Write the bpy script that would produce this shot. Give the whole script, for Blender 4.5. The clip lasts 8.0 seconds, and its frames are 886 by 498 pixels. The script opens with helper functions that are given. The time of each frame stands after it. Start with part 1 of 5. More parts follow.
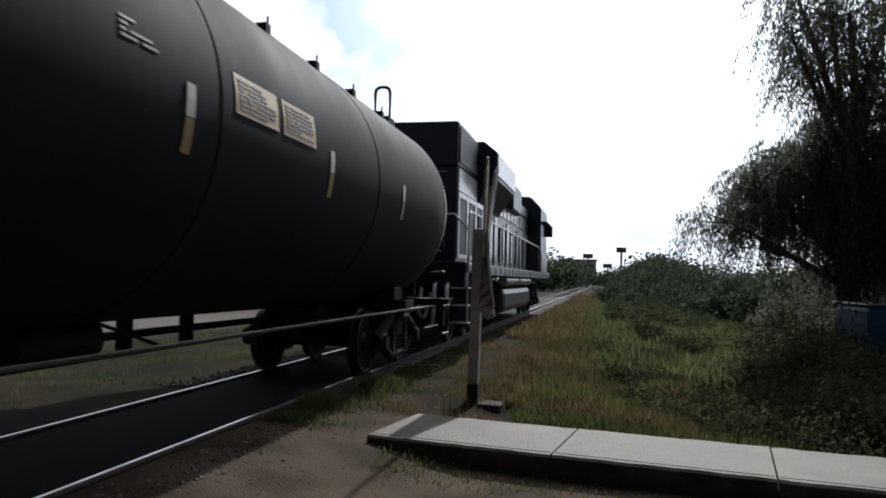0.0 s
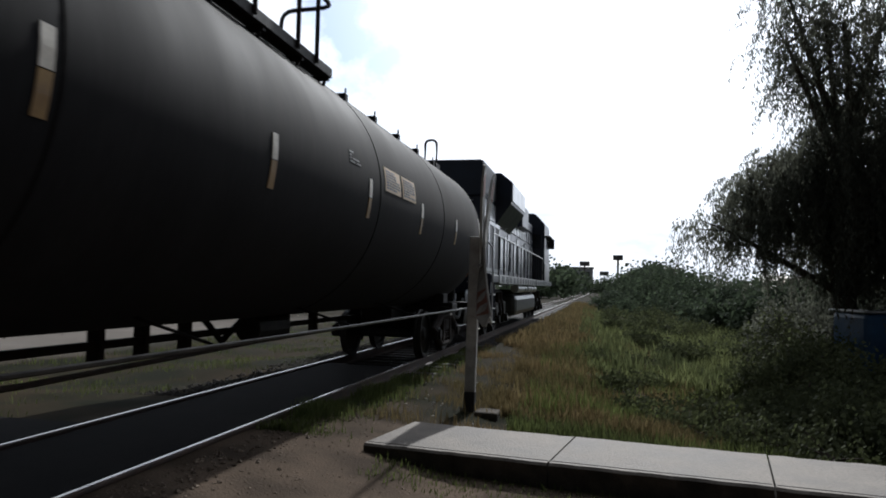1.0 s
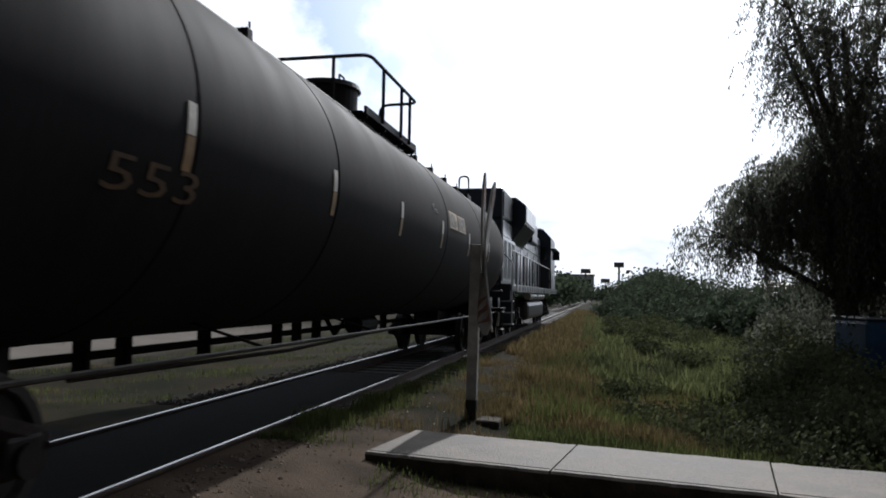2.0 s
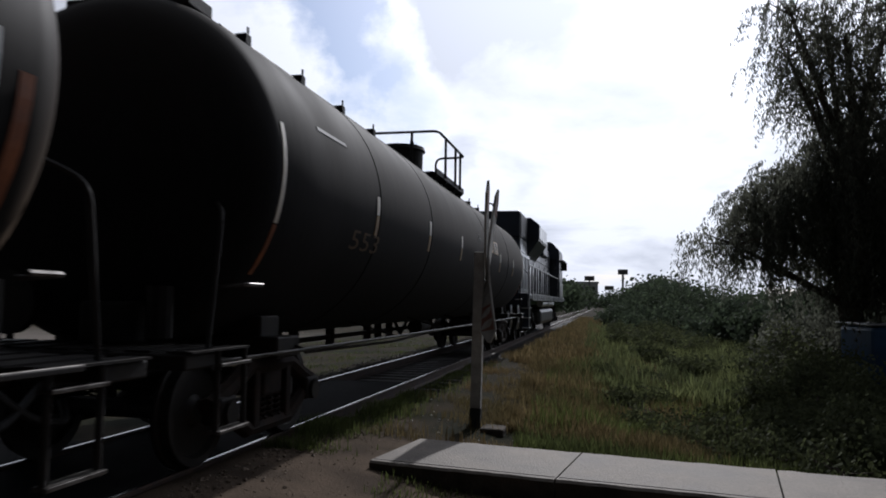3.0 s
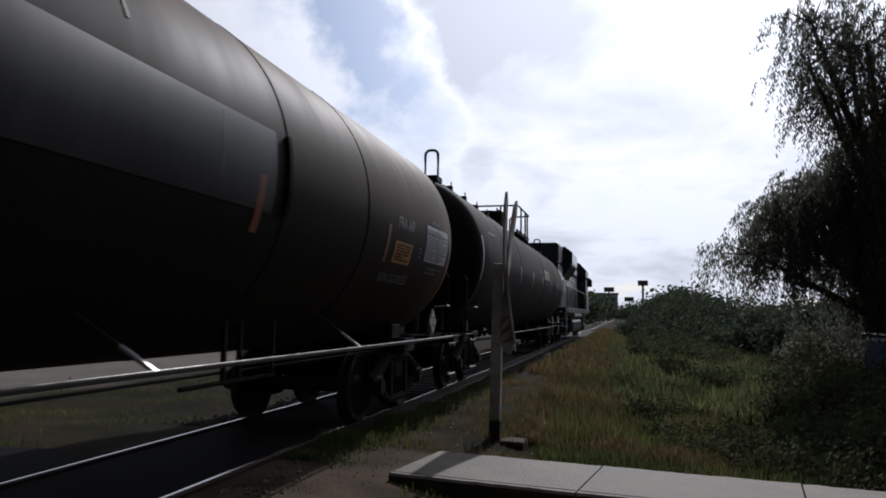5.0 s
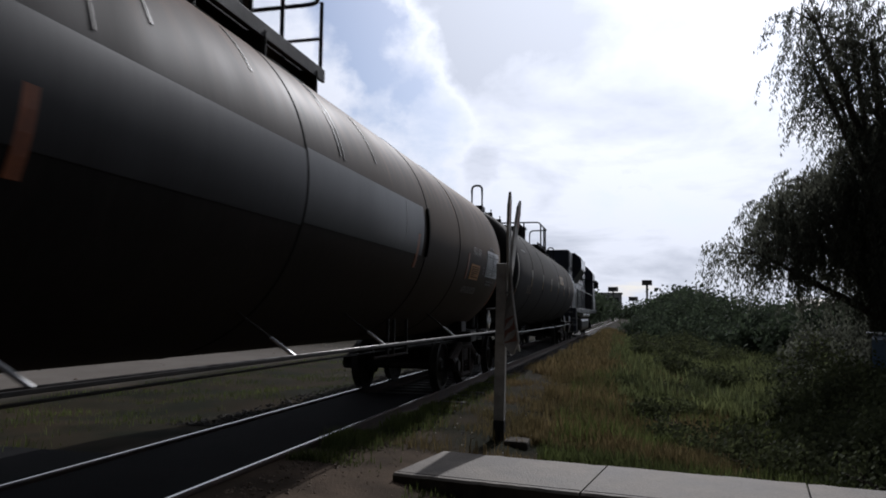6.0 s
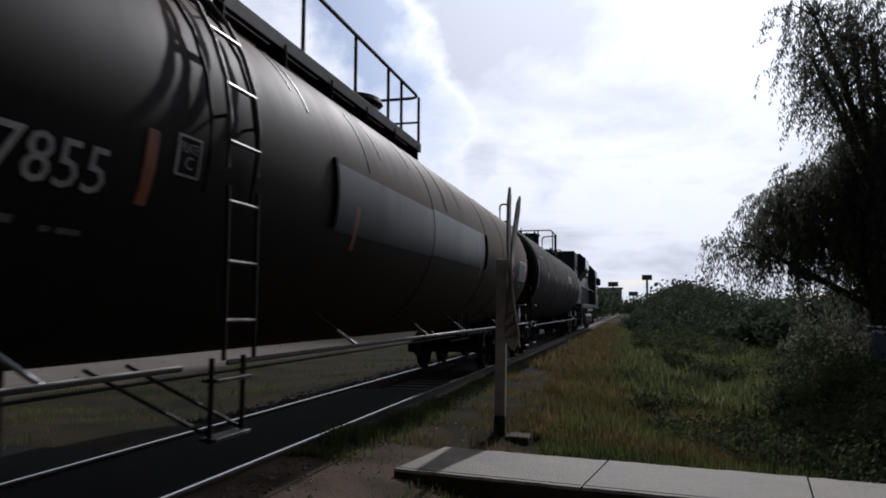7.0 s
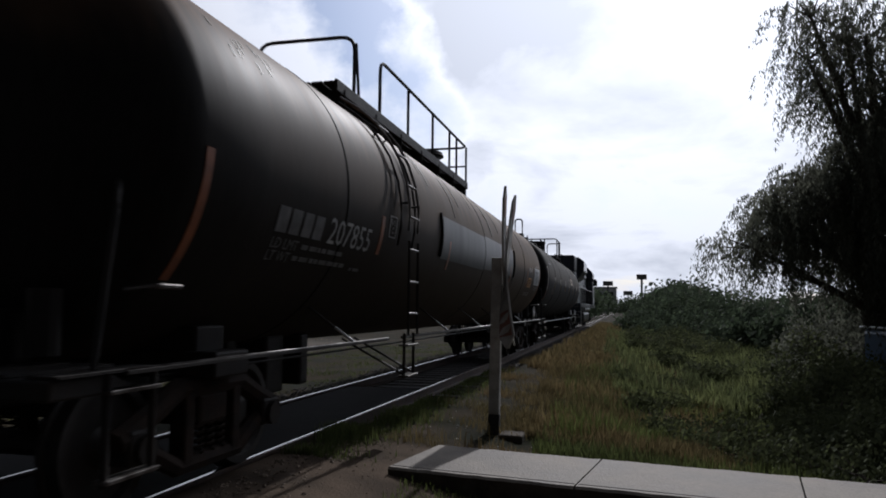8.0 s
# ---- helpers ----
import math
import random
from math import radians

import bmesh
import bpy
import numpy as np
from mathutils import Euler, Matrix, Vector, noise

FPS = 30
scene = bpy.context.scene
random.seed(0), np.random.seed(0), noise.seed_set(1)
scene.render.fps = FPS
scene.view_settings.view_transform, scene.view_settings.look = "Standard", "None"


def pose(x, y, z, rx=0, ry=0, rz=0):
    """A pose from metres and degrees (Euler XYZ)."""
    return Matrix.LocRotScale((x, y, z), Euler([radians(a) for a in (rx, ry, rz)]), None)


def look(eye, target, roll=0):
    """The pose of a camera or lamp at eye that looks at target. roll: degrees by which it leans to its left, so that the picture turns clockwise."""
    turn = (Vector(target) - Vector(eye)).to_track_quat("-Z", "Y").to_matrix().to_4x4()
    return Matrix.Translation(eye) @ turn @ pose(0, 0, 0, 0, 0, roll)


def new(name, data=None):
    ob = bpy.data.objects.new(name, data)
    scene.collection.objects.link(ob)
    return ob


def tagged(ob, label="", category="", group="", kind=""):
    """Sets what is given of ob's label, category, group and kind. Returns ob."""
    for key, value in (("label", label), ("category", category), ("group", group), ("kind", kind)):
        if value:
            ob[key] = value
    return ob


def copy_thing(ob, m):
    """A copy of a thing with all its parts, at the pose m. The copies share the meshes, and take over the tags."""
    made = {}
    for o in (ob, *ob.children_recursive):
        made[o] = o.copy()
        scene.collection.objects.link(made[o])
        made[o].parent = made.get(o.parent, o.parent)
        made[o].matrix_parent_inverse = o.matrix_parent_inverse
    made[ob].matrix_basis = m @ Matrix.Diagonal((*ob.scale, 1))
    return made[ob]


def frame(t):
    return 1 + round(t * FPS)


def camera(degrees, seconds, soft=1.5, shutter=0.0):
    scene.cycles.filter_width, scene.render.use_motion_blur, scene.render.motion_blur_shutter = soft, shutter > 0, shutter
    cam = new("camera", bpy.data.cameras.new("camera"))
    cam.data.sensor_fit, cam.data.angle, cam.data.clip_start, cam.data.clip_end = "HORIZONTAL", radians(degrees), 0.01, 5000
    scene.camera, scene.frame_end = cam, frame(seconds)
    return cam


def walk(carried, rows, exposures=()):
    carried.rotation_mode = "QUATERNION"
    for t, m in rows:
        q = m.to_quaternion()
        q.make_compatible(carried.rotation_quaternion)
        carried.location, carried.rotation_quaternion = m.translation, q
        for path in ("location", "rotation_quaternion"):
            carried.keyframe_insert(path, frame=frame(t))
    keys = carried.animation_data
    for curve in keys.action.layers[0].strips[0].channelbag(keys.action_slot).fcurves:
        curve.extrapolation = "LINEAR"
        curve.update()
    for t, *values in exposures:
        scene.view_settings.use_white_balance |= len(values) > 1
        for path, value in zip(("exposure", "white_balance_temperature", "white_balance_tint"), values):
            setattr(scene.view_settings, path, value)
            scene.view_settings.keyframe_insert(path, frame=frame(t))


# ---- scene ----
cam = camera(62.5, 8.0, soft=1.8, shutter=0.3)
EYE = (0.0, 0.0, 1.41)
TURNS = [(0.0, 12.43, 2.27, -1.27), (0.5, 12.44, 2.72, -1.24), (1.0, 12.18, 2.88, -1.24), (1.5, 12.18, 3.19, -1.1),
         (3.0, 12.55, 4.11, -0.8), (3.5, 12.81, 4.44, -0.56), (4.0, 13.1, 4.6, -0.62), (4.5, 13.61, 4.96, -0.71),
         (6.0, 14.32, 5.01, -0.55), (6.5, 14.09, 4.69, -0.37), (7.0, 14.34, 4.69, -0.22), (7.5, 14.14, 4.69, -0.44),
         (8.0, 13.94, 4.56, -0.55)]
walk(cam, [(t, pose(*EYE, 90 + p, r, y)) for t, y, p, r in TURNS],
     exposures=[(0.0, 0.7, 5800, 10), (1.5, 0.7, 5800, 10), (3.0, 0.22, 5800, 14), (4.5, 0.1, 5800, 14), (6.0, 0.03, 5800, 14), (8.0, 0.1, 5800, 14)])

# ---- sky and sun ----
SUN_AZ, SUN_EL = 3.5, 34.0
world = bpy.data.worlds.new("sky")
scene.world = world
world.use_nodes = True


def sky_nodes():
    t = world.node_tree
    t.nodes.clear()
    out = t.nodes.new("ShaderNodeOutputWorld")
    back = t.nodes.new("ShaderNodeBackground")
    back.inputs["Strength"].default_value = 0.10
    sky = t.nodes.new("ShaderNodeTexSky")
    sky.sky_type = "NISHITA"
    sky.sun_disc = False
    sky.sun_elevation, sky.sun_rotation = radians(SUN_EL), radians(SUN_AZ)
    sky.air_density, sky.dust_density, sky.ozone_density = 1.0, 0.8, 1.5
    co = t.nodes.new("ShaderNodeTexCoord")
    sep = t.nodes.new("ShaderNodeSeparateXYZ")
    t.links.new(co.outputs["Generated"], sep.inputs[0])
    up = t.nodes.new("ShaderNodeMath")
    up.operation = "MAXIMUM"
    up.inputs[1].default_value = 0.0
    t.links.new(sep.outputs["Z"], up.inputs[0])
    add = t.nodes.new("ShaderNodeMath")
    add.inputs[1].default_value = 0.22
    t.links.new(up.outputs[0], add.inputs[0])
    comb = t.nodes.new("ShaderNodeCombineXYZ")
    for axis in "XY":
        d = t.nodes.new("ShaderNodeMath")
        d.operation = "DIVIDE"
        t.links.new(sep.outputs[axis], d.inputs[0])
        t.links.new(add.outputs[0], d.inputs[1])
        t.links.new(d.outputs[0], comb.inputs[axis])
    big = t.nodes.new("ShaderNodeTexNoise")
    big.inputs["Scale"].default_value, big.inputs["Detail"].default_value = 1.9, 10.0
    big.inputs["Roughness"].default_value, big.inputs["Distortion"].default_value = 0.55, 0.25
    off = t.nodes.new("ShaderNodeMapping")
    off.inputs["Location"].default_value = CLOUD_SHIFT
    t.links.new(comb.outputs[0], off.inputs[0])
    t.links.new(off.outputs[0], big.inputs["Vector"])
    cover = t.nodes.new("ShaderNodeValToRGB")
    cover.color_ramp.elements[0].position, cover.color_ramp.elements[1].position = 0.2, 0.46
    # shaded cloud bellies: thick cloud is greyer
    thick = t.nodes.new("ShaderNodeValToRGB")
    e = thick.color_ramp.elements
    e[0].position, e[0].color = 0.50, (7.6, 7.6, 7.6, 1)
    e[1].position, e[1].color = 0.74, (4.3, 4.45, 4.7, 1)
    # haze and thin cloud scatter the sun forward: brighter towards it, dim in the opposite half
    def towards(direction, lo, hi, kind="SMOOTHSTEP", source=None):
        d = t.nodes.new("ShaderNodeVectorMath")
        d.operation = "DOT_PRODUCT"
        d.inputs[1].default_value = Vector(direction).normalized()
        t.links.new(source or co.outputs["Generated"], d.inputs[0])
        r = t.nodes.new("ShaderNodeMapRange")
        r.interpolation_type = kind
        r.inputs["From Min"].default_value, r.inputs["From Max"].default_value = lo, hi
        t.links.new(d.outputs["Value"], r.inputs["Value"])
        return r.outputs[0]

    def maths(op, x, y, z=None):
        n = t.nodes.new("ShaderNodeMath")
        n.operation = op
        for k, v in enumerate((x, y, z)):
            if v is None:
                continue
            if isinstance(v, (int, float)):
                n.inputs[k].default_value = v
            else:
                t.links.new(v, n.inputs[k])
        return n.outputs[0]

    sun = (math.sin(radians(SUN_AZ)) * math.cos(radians(SUN_EL)), math.cos(radians(SUN_AZ)) * math.cos(radians(SUN_EL)), math.sin(radians(SUN_EL)))
    # a blue opening between the clouds, a thick grey cloud beside it
    curl = t.nodes.new("ShaderNodeTexNoise")
    curl.inputs["Scale"].default_value, curl.inputs["Detail"].default_value, curl.inputs["Roughness"].default_value = 4.5, 8.0, 0.6
    t.links.new(co.outputs["Generated"], curl.inputs["Vector"])
    swirl = t.nodes.new("ShaderNodeVectorMath")
    swirl.operation = "MULTIPLY_ADD"
    swirl.inputs[1].default_value, swirl.inputs[2].default_value = (0.26, 0.26, 0.26), (-0.13, -0.13, -0.13)
    t.links.new(curl.outputs["Color"], swirl.inputs[0])
    warped = t.nodes.new("ShaderNodeVectorMath")
    t.links.new(co.outputs["Generated"], warped.inputs[0])
    t.links.new(swirl.outputs[0], warped.inputs[1])
    unit = t.nodes.new("ShaderNodeVectorMath")
    unit.operation = "NORMALIZE"
    t.links.new(warped.outputs[0], unit.inputs[0])
    field = big.outputs["Fac"]
    for where, lo, amount in GAPS:
        field = maths("MULTIPLY_ADD", towards(where, lo, 1.0, source=unit.outputs[0]), amount, field)
    for ramp in (cover, thick):
        t.links.new(field, ramp.inputs[0])
    mix = t.nodes.new("ShaderNodeMix")
    mix.data_type = "RGBA"
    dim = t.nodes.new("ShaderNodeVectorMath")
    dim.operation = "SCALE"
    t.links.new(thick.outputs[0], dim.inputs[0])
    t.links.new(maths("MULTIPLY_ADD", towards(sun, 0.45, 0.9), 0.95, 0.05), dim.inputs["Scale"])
    faint = t.nodes.new("ShaderNodeVectorMath")
    faint.operation = "SCALE"
    faint.inputs["Scale"].default_value = 0.62
    t.links.new(sky.outputs[0], faint.inputs[0])
    t.links.new(cover.outputs[0], mix.inputs["Factor"])
    t.links.new(faint.outputs[0], mix.inputs["A"])
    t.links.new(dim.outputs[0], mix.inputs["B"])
    halo = t.nodes.new("ShaderNodeVectorMath")
    halo.operation = "SCALE"
    halo.inputs[0].default_value = (5.0, 4.95, 4.85)
    t.links.new(maths("POWER", towards(sun, 0.8, 1.0, "LINEAR"), 1.6), halo.inputs["Scale"])
    total = t.nodes.new("ShaderNodeVectorMath")
    t.links.new(mix.outputs["Result"], total.inputs[0])
    t.links.new(halo.outputs[0], total.inputs[1])
    t.links.new(total.outputs[0], back.inputs["Color"])
    t.links.new(back.outputs[0], out.inputs[0])


GAPS = (((-0.375, 0.80, 0.465), 0.988, -0.26), ((-0.337, 0.862, 0.378), 0.9955, -0.24), ((-0.302, 0.896, 0.327), 0.997, -0.22),
        ((-0.263, 0.927, 0.265), 0.998, -0.16), ((-0.19, 0.90, 0.39), 0.992, 0.2), ((-0.09, 0.92, 0.37), 0.994, 0.15),
        ((-0.208, 0.96, 0.185), 0.9985, 0.12), ((0.017, 0.987, 0.16), 0.999, 0.12))
CLOUD_SHIFT = (0.0, 0.0, 3.0)
sky_nodes()
sun_data = bpy.data.lights.new("sun", "SUN")
sun_data.energy, sun_data.angle, sun_data.color = 2.3, radians(0.8), (1.0, 0.95, 0.86)
sun_lamp = new("sun", sun_data)
a, e = radians(SUN_AZ), radians(SUN_EL)
sun_lamp.matrix_world = look((40 * math.sin(a), 40 * math.cos(a), 40 * math.tan(e)), (0, 0, 0))


# ---- materials ----
def material(name, base, second=None, rough=0.6, metal=0.0, scale=3.0, fine=60.0, bump=0.2, spread=0.12, stretch=(1, 1, 1), random_piece=0.0, island=0.0, specular=0.5):
    m = bpy.data.materials.new(name)
    m.use_nodes = True
    t = m.node_tree
    b = t.nodes["Principled BSDF"]
    second = second or tuple(min(1.0, c * 0.6) for c in base)
    co = t.nodes.new("ShaderNodeTexCoord")
    mp = t.nodes.new("ShaderNodeMapping")
    mp.inputs["Scale"].default_value = stretch
    t.links.new(co.outputs["Object"], mp.inputs[0])
    coarse = t.nodes.new("ShaderNodeTexNoise")
    coarse.inputs["Scale"].default_value, coarse.inputs["Detail"].default_value = scale, 6.0
    grain = t.nodes.new("ShaderNodeTexNoise")
    grain.inputs["Scale"].default_value, grain.inputs["Detail"].default_value = fine, 4.0
    for n in (coarse, grain):
        t.links.new(mp.outputs[0], n.inputs["Vector"])
    ramp = t.nodes.new("ShaderNodeValToRGB")
    ramp.color_ramp.elements[0].position, ramp.color_ramp.elements[1].position = 0.36, 0.66
    ramp.color_ramp.elements[0].color, ramp.color_ramp.elements[1].color = (*second, 1), (*base, 1)
    t.links.new(coarse.outputs["Fac"], ramp.inputs[0])
    hsv = t.nodes.new("ShaderNodeHueSaturation")
    t.links.new(ramp.outputs[0], hsv.inputs["Color"])
    value = t.nodes.new("ShaderNodeMapRange")
    value.inputs["To Min"].default_value, value.inputs["To Max"].default_value = 1 - spread * 2, 1 + spread * 2
    t.links.new(grain.outputs["Fac"], value.inputs["Value"])
    last = value
    source = None
    if random_piece:
        info = t.nodes.new("ShaderNodeObjectInfo")
        source, amount = info.outputs["Random"], random_piece
    elif island:
        geo = t.nodes.new("ShaderNodeNewGeometry")
        source, amount = geo.outputs["Random Per Island"], island
    if source:
        r = t.nodes.new("ShaderNodeMapRange")
        r.inputs["To Min"].default_value, r.inputs["To Max"].default_value = 1 - amount, 1 + amount
        t.links.new(source, r.inputs["Value"])
        times = t.nodes.new("ShaderNodeMath")
        times.operation = "MULTIPLY"
        t.links.new(value.outputs[0], times.inputs[0])
        t.links.new(r.outputs[0], times.inputs[1])
        last = times
    t.links.new(last.outputs[0], hsv.inputs["Value"])
    t.links.new(hsv.outputs[0], b.inputs["Base Color"])
    rr = t.nodes.new("ShaderNodeMapRange")
    rr.inputs["To Min"].default_value, rr.inputs["To Max"].default_value = max(0.04, rough - 0.12), min(1, rough + 0.12)
    t.links.new(coarse.outputs["Fac"], rr.inputs["Value"])
    t.links.new(rr.outputs[0], b.inputs["Roughness"])
    b.inputs["Metallic"].default_value = metal
    b.inputs["Specular IOR Level"].default_value = specular
    if bump:
        bp = t.nodes.new("ShaderNodeBump")
        bp.inputs["Strength"].default_value, bp.inputs["Distance"].default_value = bump, 0.02
        t.links.new(grain.outputs["Fac"], bp.inputs["Height"])
        t.links.new(bp.outputs[0], b.inputs["Normal"])
    return m


def leaf_material(name, base, second, through_light=0.35):
    m = material(name, base, second, rough=0.8, specular=0.12, scale=0.6, fine=9.0, bump=0.0, spread=0.2, island=0.3)
    t = m.node_tree
    b = t.nodes["Principled BSDF"]
    tr = t.nodes.new("ShaderNodeBsdfTranslucent")
    mixer = t.nodes.new("ShaderNodeMixShader")
    mixer.inputs[0].default_value = through_light
    colour = b.inputs["Base Color"].links[0].from_socket
    t.links.new(colour, tr.inputs["Color"])
    t.links.new(b.outputs[0], mixer.inputs[1])
    t.links.new(tr.outputs[0], mixer.inputs[2])
    t.links.new(mixer.outputs[0], t.nodes["Material Output"].inputs["Surface"])
    return m


